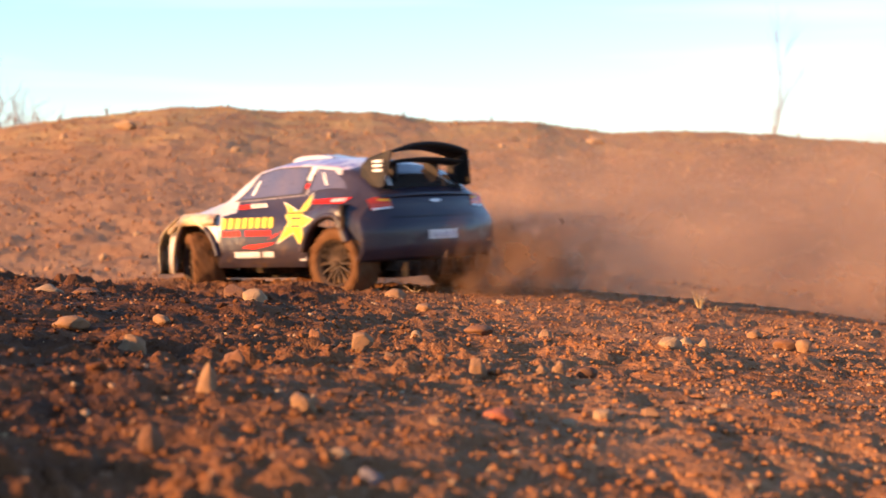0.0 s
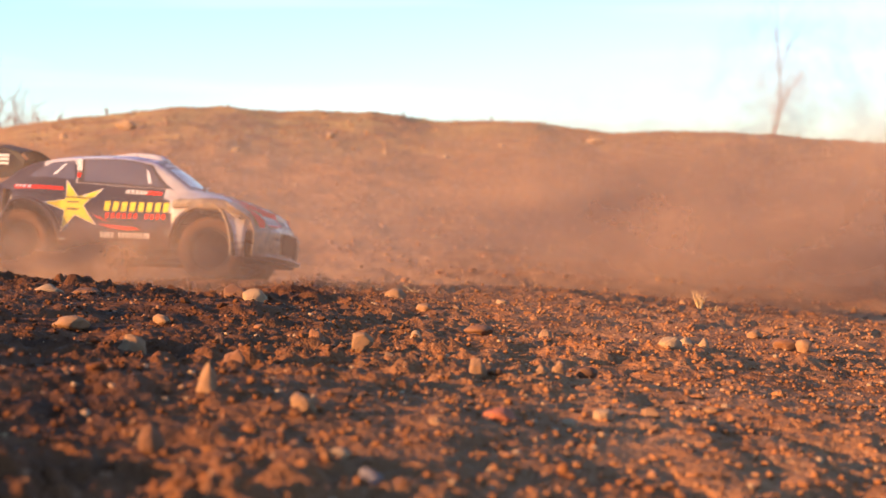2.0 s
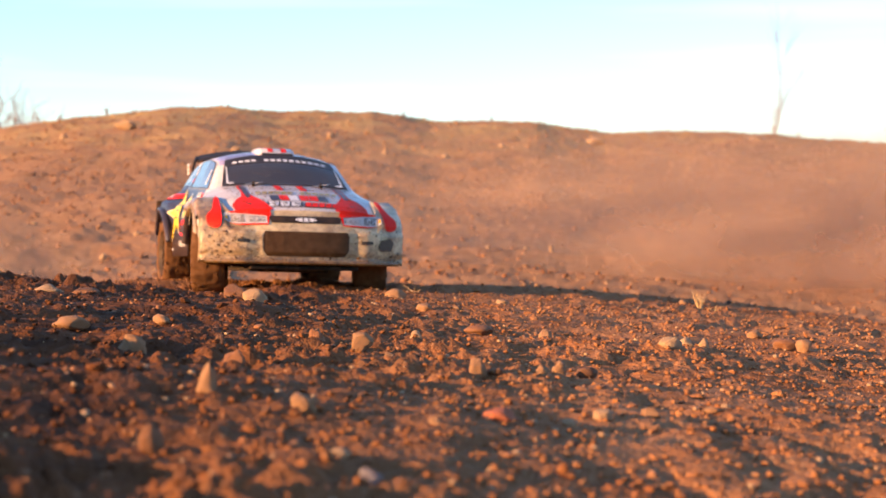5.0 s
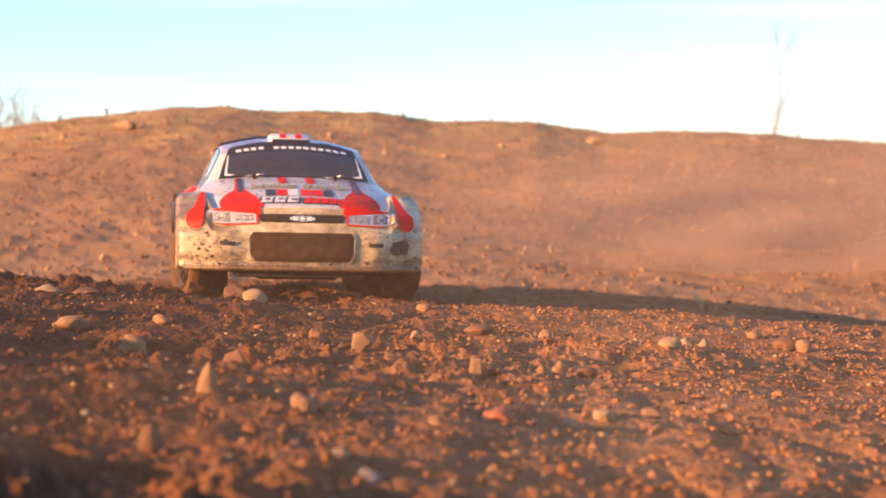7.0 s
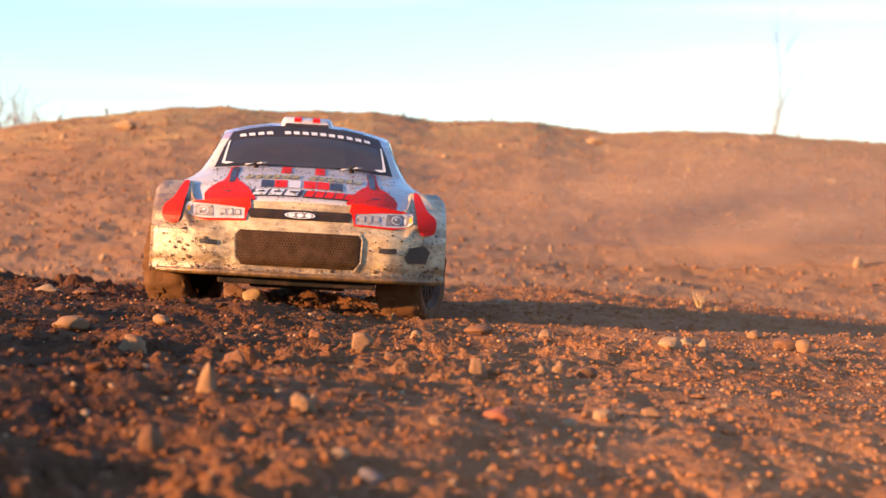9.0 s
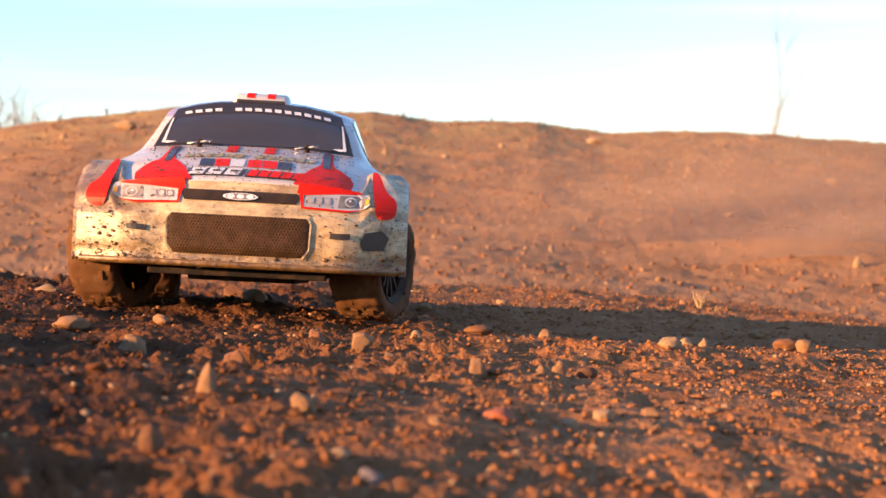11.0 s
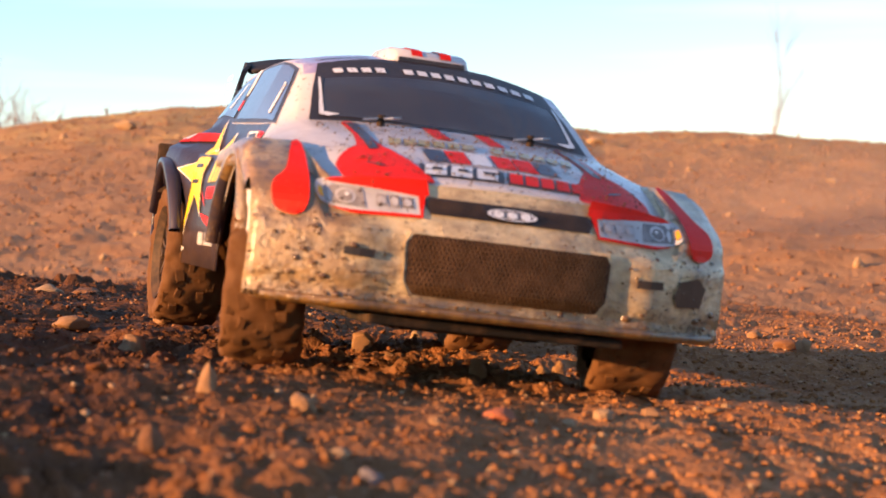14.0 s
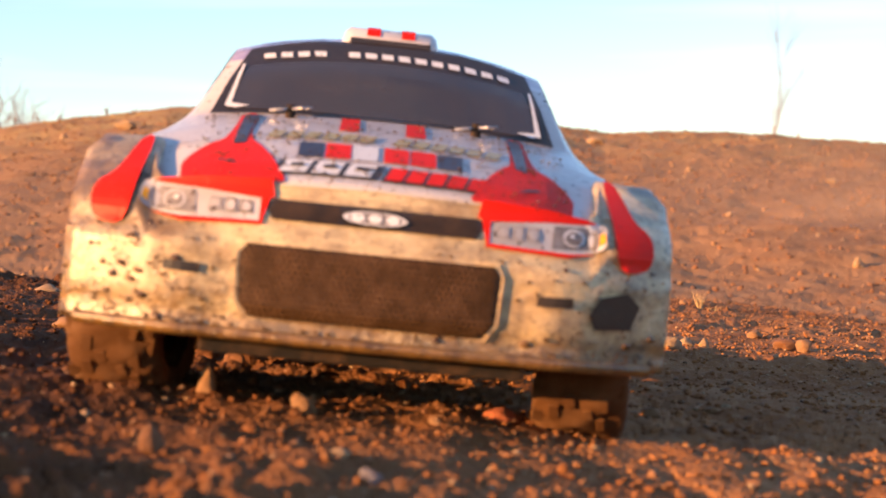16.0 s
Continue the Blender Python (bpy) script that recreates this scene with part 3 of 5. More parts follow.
    for k in (-1, 0, 1):
        sheet("mark", on_front, [(.0085 * k + .0034 * math.cos(a), .1053 + .0021 * math.sin(a)) for a in np.linspace(0, 2 * math.pi, 13)[:-1]], DECAL, badge, out=.0036)
    ring = [(k * .0158 * math.cos(a), .1053 + k * .0033 * math.sin(a)) for k in (1.0, .86) for a in np.linspace(0, 2 * math.pi, 25)[:-1]]
    link_mesh("rim", [on_front(u, w, .0036) for u, w in ring], [(q, (q + 1) % 24, 24 + (q + 1) % 24, 24 + q) for q in range(24)], DECAL, badge)
    for s in (1, -1):
        # headlights and the red eyebrow flowing on to the hood
        lamp = sheet("headlight", on_front, curve([(s * .0555, .0992), (s * .080, .0978), (s * .100, .0980), (s * .113, .1010), (s * .1165, .107), (s * .112, .1140), (s * .085, .1128), (s * .057, .1105)], 3), LAMP, car, "silver printed headlight", out=.0013)
        disc = lambda cy, cz, ry, rz, n=18: [(s * (cy + ry * math.cos(a)), cz + rz * math.sin(a)) for a in np.linspace(0, 2 * math.pi, n + 1)[:-1]]
        sheet("lamp_bezel", on_front, [(s * .0875, .0995), (s * .110, .1005), (s * .113, .107), (s * .110, .1115), (s * .089, .1110)], LENS, lamp, "dark bezel round the lens", out=.0018)
        lens = sheet("lens", on_front, disc(.099, .1057, .0058, .0046), LAMP, lamp, "bright ring of the main lens", out=.0022)
        sheet("lens_centre", on_front, disc(.0993, .1054, .0043, .0034), LENS, lens, "dark round lens centre", out=.0026)
        sheet("lens_glint", on_front, disc(.0982, .1066, .0013, .0009, 10), DECAL, lens, out=.0030)
        for q, (cy, w, h) in enumerate(((.063, .0036, .0030), (.0705, .0032, .0036), (.078, .0036, .0034))):
            cell = sheet("reflector", on_front, [(s * (cy - w), .1052 - h), (s * (cy + w), .1050 - h), (s * (cy + w * .9), .1056 + h), (s * (cy - w * .8), .1054 + h)], LENS, lamp, "dark reflector cell", out=.0018)
            sheet("reflector_glint", on_front, disc(cy + .0004, .1054, w * .75, h * .72, 10), LAMP, cell, out=.0023)
        sheet("lens", on_front, [(s * .1120, .1030), (s * .1155, .1055), (s * .1148, .1095), (s * .1122, .1085)], AMBER, lamp, "amber corner lens", out=.002)
        sheet("red_stripe", on_front, [(s * .0545, .0975), (s * .095, .0958), (s * .110, .0985), (s * .095, .0978), (s * .055, .0992)], RED, car, out=.0018)
        sheet("red_stripe", on_front, [(s * .0520, .1115), (s * .0548, .099), (s * .0562, .099), (s * .0565, .1115)], RED, car, out=.0019)
        sheet("red_flash", on_front, [(s * .050, .1112), (s * .057, .1100), (s * .085, .1122), (s * .111, .1132), (s * .106, .1155), (s * .098, .1165), (s * .085, .1185), (s * .052, .1205)], RED, car, "red eyebrow over the headlight", out=.0019)
        sheet("hood_flash", on_top, curve([(.2555, s * .0475), (.2555, s * .075), (.2545, s * .098), (.245, s * .1005), (.232, s * .100), (.217, s * .0955), (.205, s * .0885), (.197, s * .0825), (.175, s * .0795), (.150, s * .0785), (.126, s * .078), (.126, s * .0695), (.170, s * .0690), (.196, s * .0675), (.206, s * .0630), (.222, s * .0560), (.240, s * .0505)], 4),
              RED, car, "bright red flame flash on the hood", out=.0007, step=.005)
        sheet("flash_mark", on_top, [(.238, s * .070), (.236, s * .076), (.2325, s * .0815), (.230, s * .082), (.2335, s * .0745)], BLACK, car, "small dark tick in the red flash", out=.0012)
        sheet("hood_flash", on_top, [(.205, s * .0705), (.207, s * .0765), (.128, s * .0765), (.128, s * .0685)], NAVY, car, "dark stripe in the red flash", out=.0011)
        if s > 0:
            sheet("fog_light", on_front, [(s * .112, .062), (s * .131, .063), (s * .135, .075), (s * .128, .081), (s * .114, .078), (s * .109, .069)], BLACK, car, "dark fog light recess", out=.0015)
        sheet("vent", on_front, [(s * .082, .071), (s * .100, .0715), (s * .100, .0765), (s * .082, .076)], BLACK, car, out=.0015)
        sheet("red_patch", on_front, curve([(s * .1235, .0930), (s * .136, .0925), (s * .1405, .099), (s * .1395, .109), (s * .131, .1165), (s * .1235, .1335), (s * .1175, .1335), (s * .1195, .112)], 3), RED, car, "red patch on the flat fender face", out=.0024, step=.004)
        # boxed flare over the front wheel: front face, top and rolled lip
        bm = bmesh.new()
        n = 26
        prev = None
        for i in range(n + 1):
            a = math.pi * (i / n) * .96 - .04 * math.pi
            px, pz = AXLE + .067 * math.cos(a), max(.042, .05 + .0725 * math.sin(a))
            q = []
            for dr, yy in ((0, .1490), (.002, .1526), (.0065, .1526), (.0085, .146), (-.001, .142)):
                q.append(bm.verts.new((bend(px + dr * math.cos(a), yy), s * yy, pz + dr * math.sin(a))))
            if prev:
                for m in range(5):
                    bm.faces.new((prev[m], prev[(m + 1) % 5], q[(m + 1) % 5], q[m])).material_index = int(a > .70 * math.pi)
            prev = q
        part("wheel_arch_lip", bm, [BUMPER, NAVY], car, "muddy white rolled arch lip", True)
        bm = bmesh.new()
        prev = None
        for i in range(n + 1):
            a = math.pi * (i / n) * .74 + .10 * math.pi
            puff = .0045 * float(smoothstep(.1, 1.2, a)) - .001
            px, pz = -AXLE + .067 * math.cos(a), max(.046, .05 + .0725 * math.sin(a))
            q = []
            for dr, yy in ((0, .1490), (.002, .1495 + puff), (.007, .1490 + puff), (.0095, .142), (0, .140)):
                q.append(bm.verts.new((bend(px + dr * math.cos(a), yy), s * yy, pz + dr * math.sin(a))))
            if prev:
                for m in range(5):
                    bm.faces.new((prev[m], prev[(m + 1) % 5], q[(m + 1) % 5], q[m]))
            prev = q
        part("wheel_arch_lip", bm, NAVY, car, "dark navy rolled arch lip", True)
        # box fender: the flat shoulder that stands out beside the hood
        bm = bmesh.new()
        prev = None
        for x in list(np.linspace(.100, .196, 16)) + [.203, .210, .218, .226, .234, .242, .250]:
            zt = .1335 + .004 * math.sin(math.pi * min(1, max(0, (x - .09) / .16)))
            zt = min(zt, .0988 + .038 * ((.271 - x) / .074) ** (1 / 1.7))
            q = [bm.verts.new((bend(x, yy), s * yy, zz)) for yy, zz in ((.106, min(.118, zt - .008)), (.112, zt - .004), (.116, zt), (.144, zt - .001), (.1505, zt - .007), (.1518, min(.123, zt - .010)), (.1518, min(.118, zt - .014)), (.14, min(.118, zt - .014)))]
            if prev:
                for m in range(7):
                    bm.faces.new((prev[m], prev[m + 1], q[m + 1], q[m]))
            prev = q
        part("fender", bm, BUMPER, car, "boxy white front fender with mud", True)
        side = lambda x, z, o, s=s: on_side(x, z, s, o)
        # windows of the side
        win = lambda x, v, o, s=s: spot(x, v, o, s)
        sheet("window_border", win, [(.091, 5.05), (.047, 8.72), (.02, 8.92), (-.079, 8.92), (-.077, 5.05)], BLACK, car, "black printed window border", out=.0004)
        sheet("side_window", win, [(.078, 5.3), (.040, 8.55), (.02, 8.75), (-.07, 8.75), (-.066, 5.3)], SIDE_GLASS, car, "smoked door window with mud spots", out=.0008)
        sheet("side_window", win, [(-.083, 5.4), (-.088, 8.6), (-.125, 8.5), (-.152, 7.2), (-.165, 5.9)], SIDE_GLASS, car, "smoked rear quarter window", out=.0008)
        sheet("window_glint", win, [(.052, 5.7), (.043, 7.6), (.038, 7.8), (.045, 5.7)], DECAL, car, "white printed highlight", out=.0014)
        sheet("window_glint", win, [(-.122, 6.2), (-.105, 8.1), (-.101, 8.1), (-.117, 6.2)], DECAL, car, "white printed highlight", out=.0014)
        sheet("pillar_dot", win, [(-.073, 5.9), (-.079, 5.9), (-.079, 6.6), (-.073, 6.6)], RED, car, out=.0013)
        sheet("pillar_mark", win, [(-.072, 7.0), (-.081, 7.0), (-.085, 8.9), (-.076, 8.9)], DECAL, car, "white door pillar", out=.0011)
        # big star and lines of marks on the door
        tips = [(-.094, .159), (-.034, .147), (-.036, .088), (-.093, .075), (-.121, .121)]
        mid = (sum(t[0] for t in tips) / 5, sum(t[1] for t in tips) / 5)

        def star_poly(grow):
            out = []
            for q in range(5):
                a, b = tips[q], tips[(q + 1) % 5]
                out.append((mid[0] + (a[0] - mid[0]) * grow, mid[1] + (a[1] - mid[1]) * grow))
                h = ((a[0] + b[0]) / 2, (a[1] + b[1]) / 2)
                out.append((mid[0] + (h[0] - mid[0]) * .43 * grow ** .5, mid[1] + (h[1] - mid[1]) * .43 * grow ** .5))
            return out
        sheet("star_decal", side, star_poly(1.1), DECAL, car, "white edge of the star", out=.0009, step=.005)
        sheet("star_decal", side, star_poly(1.0), YELLOW, car, "large yellow star on the door", out=.0014, step=.005)
        sheet("star_core", side, [(mid[0] - .011, mid[1] - .008), (mid[0] + .011, mid[1] - .008), (mid[0] + .011, mid[1] - .005), (mid[0] - .011, mid[1] - .005)], BLACK, car, out=.0019)
        sheet("star_core", side, [(mid[0] - .011, mid[1] + .004), (mid[0] + .011, mid[1] + .004), (mid[0] + .011, mid[1] + .007), (mid[0] - .011, mid[1] + .007)], BLACK, car, out=.0019)
        bars("yellow_mark", side, -.024, .094, .1105, .1265, 8, YELLOW, car, "plain yellow bar", slant=.001)
        bars("red_mark", side, -.02, .088, .0985, .1070, 11, RED, car, "plain red bar", slant=.001, gaps=(6,))
        bars("white_mark", side, -.025, .062, .0655, .0745, 14, DECAL, car, "plain white bar", gaps=(4,))
        bars("small_mark", side, -.115, -.085, .0595, .0625, 8, DECAL, car, "tiny white bar")
        sheet("red_swoosh", side, [(-.03, .088), (.03, .0845), (.045, .0805), (.02, .0785), (-.012, .083)], RED, car, "red swoosh on the door", out=.0011)
        sheet("red_swoosh", side, [(-.045, .106), (-.02, .096), (-.012, .092), (-.03, .098)], RED, car, out=.0011)
        sheet("red_band", side, [(-.19, .1515), (-.10, .1505), (-.097, .1445), (-.185, .1425)], RED, car, "red band under the window", out=.0009)
        bars("white_mark", side, -.185, -.15, .1450, .1500, 4, DECAL, car, "plain white bar", out=.0015)
        sheet("white_tag", side, [(.012, .1485), (.048, .1475), (.044, .1415), (.008, .1425)], DECAL, car, "small white tag", out=.0009)
        sheet("red_tag", side, [(.048, .1475), (.074, .146), (.072, .140), (.044, .1415)], RED, car, "small red tag", out=.0009)
        bars("black_mark", side, .014, .044, .1435, .1465, 4, BLACK, car, out=.0014)
        # mirror-side rear flare vents
        bm = bmesh.new()
        box_into(bm, (-.188, s * .139, .122), (.006, .026, .040), Euler((0, 0, radians(14 * s))).to_matrix(), .002)
        part("rear_flap", bm, CHASSIS, car, "black flap behind the rear wheel arch")
        # tail light
        tail = sheet("tail_light", on_rear, [(s * .086, .134), (s * .120, .131), (s * .124, .147), (s * .112, .151), (s * .089, .150)], TAIL, car, "red tail light", out=.0012)
        sheet("lens", on_rear, [(s * .088, .144), (s * .108, .145), (s * .108, .1485), (s * .088, .1475)], AMBER, tail, "amber lens", out=.002)
        sheet("lens", on_rear, [(s * .088, .1335), (s * .119, .1315), (s * .119, .1345), (s * .088, .1365)], DECAL, tail, "clear lens strip", out=.002)
    # -- windscreen with its printed border
    screen = lambda x, y, o: on_top(x, y, o)
    sheet("windscreen_border", screen, [(.118, -.0975), (.122, 0), (.118, .0975), (.085, .0905), (.052, .082), (.047, .0), (.052, -.082), (.085, -.0905)], BLACK, car, "black printed border", out=.0008)
    sheet("windscreen", screen, [(.114, -.088), (.118, 0), (.114, .088), (.085, .083), (.0735, .080), (.0715, 0), (.0735, -.080), (.085, -.083)], GLASS, car, "smoked windscreen with dried mud spots", out=.0013)
    for s in (1, -1):
        sheet("window_glint", screen, [(.1145, s * .084), (.1125, s * .09), (.095, s * .0875), (.072, s * .0845), (.072, s * .083), (.098, s * .0855), (.110, s * .0865), (.1125, s * .076)], DECAL, car, "white printed line round the windscreen", out=.0018, step=.004)
    for i in range(15):
        if i == 4:
            continue
        a, b = -.074 + .148 / 15 * (i + .12), -.074 + .148 / 15 * (i + .8)
        link_mesh("white_mark", [on_top(x, u, .0016) for u, x in ((a, .0675), (b, .0675), (b - .0008, .0620), (a - .0008, .0620))], [(0, 1, 2, 3)], DECAL, car, "plain white bar")
    # -- hood marks
    def hood_bars(name, x0, x1, y0, y1, n, mat, gaps=(), label=""):
        for i in range(n):
            if i in gaps:
                continue
            a, b = y0 + (y1 - y0) / n * (i + .08), y0 + (y1 - y0) / n * (i + .9)
            link_mesh(name, [on_top(x, y, .0011) for x, y in ((x0, a), (x0, b), (x1, b + .0035), (x1, a + .0035))], [(0, 1, 2, 3)], mat, car, label)
    sheet("hood_patch", on_top, [(.2455, -.054), (.2455, -.001), (.2275, .003), (.2275, -.050)], BLACK, car, "black edge of the hood marks", out=.0006)
    hood_bars("white_mark", .2438, .2292, -.0515, -.003, 3, DECAL, (), "plain white bar")
    for k in range(3):
        y = -.0515 + .01617 * (k + .5) + .0017
        sheet("slot", on_top, [(.2382, y - .0030), (.2382, y + .0036), (.2345, y + .0044), (.2345, y - .0022)], BLACK, car, out=.0016)
    sheet("hood_patch", on_top, [(.2462, .001), (.2462, .053), (.2285, .057), (.2285, .005)], BLACK, car, "black shade under the red marks", out=.0006)
    hood_bars("red_mark", .2445, .2300, 0.002, .053, 5, RED, (), "plain red bar")
    for y, m in ((-.036, NAVY), (-.022, RED), (-.008, DECAL), (.008, RED), (.022, RED), (.036, NAVY)):
        sheet("hood_check", on_top, [(.222, y - .0065), (.222, y + .0065), (.20, y + .0065), (.20, y - .0065)], m, car, out=.0007)
    for y in (-.018, .018):
        sheet("hood_check", on_top, [(.165, y - .0055), (.165, y + .0055), (.125, y + .005), (.125, y - .005)], RED, car, "red hood stripe", out=.0007)
    hood_bars("yellow_mark", .192, .176, -.062, .062, 13, paint_material("faded yellow decal", (.5, .42, .12), .9), (6,), "faded yellow bar")
    # body posts and clips at the hood's rear edge
    for s in (1, -1):
        post = link_mesh("body_post", [], [], CHASSIS, car)
        post.location = on_top(.128, s * .052, 0)
        bm = bmesh.new()
        rod_into(bm, (0, 0, -.004), (0, 0, .007), .003, .0026, 10)
        part("post", bm, CHASSIS, post)
        bm = bmesh.new()
        loop = [(0, -.012), (.004, -.004), (.0, .0), (-.004, .004), (0, .010), (.005, .012), (.007, .006), (.003, .001)]
        rings = [[bm.verts.new((a + .0008 * math.cos(t) * (.5 + .5 * (i % 2)), b, .0045 + b * .15 + .0008 * math.sin(t))) for t in np.linspace(0, 2 * math.pi, 7)[:-1]] for i, (a, b) in enumerate(loop)]
        for p, q in zip(rings, rings[1:]):
            for i in range(6):
                bm.faces.new((p[i], p[(i + 1) % 6], q[(i + 1) % 6], q[i]))
        part("clip", bm, METAL, post, "bent steel body clip")
    # -- roof: scoop with a striped top, lilac markings
    bm = bmesh.new()
    prev = None
    for x, h, w in ((.0470, .0042, .0255), (.0462, .0052, .0262), (.0415, .0088, .0272), (.024, .0090, .028), (-.01, .0062, .027), (-.045, .001, .025)):
        z = st("zc", x) - .001
        q = [bm.verts.new((x, y * w, z + k * h)) for y, k in ((-1.08, -.25), (-1, .7), (-.88, 1), (.88, 1), (1, .7), (1.08, -.25))]
        if prev:
            for m in range(5):
                bm.faces.new((prev[m], prev[m + 1], q[m + 1], q[m]))
        else:
            bm.faces.new(q)
        prev = q
    scoop = part("roof_scoop", bm, WHITE, car, "white roof air scoop with red stripes", True)
    bm = bmesh.new()
    z = st("zc", .047)
    q = [bm.verts.new((.0478 - .0006 * k, y * .0248, z + k * .0036)) for y, k in ((-1, -.8), (-.97, .85), (.97, .85), (1, -.8))]
    bm.faces.new(q)
    part("scoop_mouth", bm, BLACK, scoop, "dark scoop mouth")
    for y in (-.0105, .0105):
        verts = [(x, y + d, st("zc", x) - .001 + h + .0007) for x, h in ((.0464, .0052), (.0415, .0089), (.024, .0091), (-.01, .0064)) for d in (-.0040, .0040)]
        link_mesh("stripe", verts, [(0, 1, 3, 2), (2, 3, 5, 4), (4, 5, 7, 6)], RED, scoop, "red stripe")
    for y0, y1, x0, x1, m in ((-.078, -.04, .03, .0, LILAC), (.04, .078, .035, -.02, LILAC)):
        sheet("roof_patch", on_top, [(x0, y0), (x0, y1), (x0 - .012, y1), (x0 - .014, y0)], m, car, "faded mark on the roof", out=.0009)
    # -- tail: panel, window, plate, badge
    rows = []
    for u in np.linspace(0, 1, 18):
        row = []
        for y in np.linspace(-.146, .146, 49):
            top = float(np.interp(abs(y), [0, .09, .108, .13, .146], [.166, .160, .150, .134, .115]))
            row.append(on_rear(y, .056 + (top - .056) * u, 0))
        rows.append([r for r in row[::-1]])
    grid_shell("rear_bumper", rows, [NAVY], car, lambda i, j: 0, "dark navy tail panel and rear bumper")
    sheet("rear_window", lambda x, y, o: on_top(x, y, o), [(-.222, -.088), (-.222, .088), (-.172, .076), (-.165, 0), (-.172, -.076)], GLASS, car, "smoked rear window", out=.0012)
    for s in (1, -1):
        sheet("window_glint", lambda x, y, o: on_top(x, y, o), [(-.215, s * .07), (-.215, s * .064), (-.18, s * .045), (-.18, s * .051)], DECAL, car, "white printed highlight", out=.0018)
    plate = sheet("number_plate", on_rear, [(-.031, .0855), (.031, .0855), (.031, .0995), (-.031, .0995)], DECAL, car, "blank white number plate", out=.0016)
    bars("mark", on_rear, -.026, .026, .089, .0955, 8, LILAC, plate, out=.0022)
    sheet("badge", on_rear, [(.013 * math.cos(a), .1433 + .0028 * math.sin(a)) for a in np.linspace(0, 2 * math.pi, 21)[:-1]], DECAL, car, "plain silver oval badge", out=.0018)
    sheet("tail_seam", on_rear, [(-.09, .1205), (.09, .1205), (.09, .1218), (-.09, .1218)], BLACK, car, out=.0012)
    # dark diffuser with upright fins under the tail
    bm = bmesh.new()
    box_into(bm, (-.222, 0, .049), (.03, .17, .016), None, .003)
    diffuser = part("rear_diffuser", bm, CHASSIS, car, "black diffuser under the tail")
    for y in np.linspace(-.075, .075, 7):
        bm = bmesh.new()
        box_into(bm, (-.235, y, .043), (.03, .003, .022), None, .0008)
        part("fin", bm, CHASSIS, diffuser)
    # -- rear wing: curved blade, lower blade, two end plates
    bm = bmesh.new()
    prev = None
    for y in np.linspace(-.0835, .0835, 25):
        lift = .013 * (1 - (y / .0835) ** 2)
        q = [bm.verts.new((x, y, z + lift)) for x, z in ((-.186, .2085), (-.196, .2107), (-.212, .2140), (-.232, .2190), (-.2335, .2145), (-.212, .2102), (-.196, .2072))]
        if prev:
            for m in range(7):
                bm.faces.new((prev[m], prev[(m + 1) % 7], q[(m + 1) % 7], q[m]))
        else:
            bm.faces.new(q)
        prev = q
    bm.faces.new(prev)
    wing = new("rear_wing")
    wing.parent = car
    part("blade", bm, WING, wing, "black curved wing blade", True)
    bm = bmesh.new()
    prev = None
    for y in np.linspace(-.082, .082, 17):
        lift = .006 * (1 - (y / .082) ** 2)
        q = [bm.verts.new((x, y, z + lift)) for x, z in ((-.185, .196), (-.205, .199), (-.222, .203), (-.223, .2005), (-.205, .196))]
        if prev:
            for m in range(5):
                bm.faces.new((prev[m], prev[(m + 1) % 5], q[(m + 1) % 5], q[m]))
        prev = q
    part("lower_blade", bm, WING, wing, "black lower wing blade", True)
    for s in (1, -1):
        bm = bmesh.new()
        outline = [(-.233, .2195), (-.227, .2195), (-.216, .2170), (-.205, .2145), (-.190, .209), (-.180, .199), (-.178, .188), (-.182, .178), (-.195, .170), (-.217, .164), (-.226, .168)]
        flare = lambda z: .0955 - .0125 * float(smoothstep(.203, .2195, z))
        a = [bm.verts.new((x, s * (flare(z) - .003), z)) for x, z in outline]
        b = [bm.verts.new((x, s * flare(z), z)) for x, z in outline]
        bm.faces.new(a)
        bm.faces.new(b)
        for i in range(len(a)):
            j = (i + 1) % len(a)
            bm.faces.new((a[i], a[j], b[j], b[i]))
        plate = part("end_plate", bm, WING, wing, "black end plate")
        for r, z in enumerate((.2015, .195, .188)):
            n0 = [(-.224, z), (-.206, z), (-.206, z + .004), (-.224, z + .004)]
            link_mesh("mark", [(x, s * (flare(zz) + .0012), zz) for x, zz in n0], [(0, 1, 2, 3)], DECAL, plate, "small white bar")
    for s in (1, -1):
        bm = bmesh.new()
        box_into(bm, (-.19, s * .045, .187), (.03, .003, .03), None, .0008)
        part("strut", bm, WING, wing)
    # -- underside: chassis tray, axles, arms, dark block standing for shade inside the body
    bm = bmesh.new()
    box_into(bm, (0, 0, .033), (.40, .10, .008), None, .003)
    part("chassis_plate", bm, CHASSIS, car, "black plastic chassis tray")
    for name, at, size, bev in (("side_guard", (0, 0, .045), (.26, .15, .014), .004), ("skid_plate", (.235, 0, .036), (.055, .16, .006), .002), ("inner_shade_block", (0, 0, .075), (.34, .14, .05), .012)):
        bm = bmesh.new()
        box_into(bm, at, size, None, bev)
        part(name, bm, CHASSIS, car)
    for x in (AXLE, -AXLE):
        for s in (1, -1):
            bm = bmesh.new()
            rod_into(bm, (x, s * .03, .05), (x, s * .105, .055), .004, None, 8)
            rod_into(bm, (x + .018, s * .035, .038), (x + .004, s * .105, .042), .0045, .0035, 8)
            rod_into(bm, (x - .018, s * .035, .038), (x - .004, s * .105, .042), .0045, .0035, 8)
            rod_into(bm, (x, s * .045, .10), (x, s * .088, .045), .0075, .0065, 10)
            part("suspension_arm", bm, CHASSIS, car)
    rnd = random.Random(77)
    verts, faces = [], []
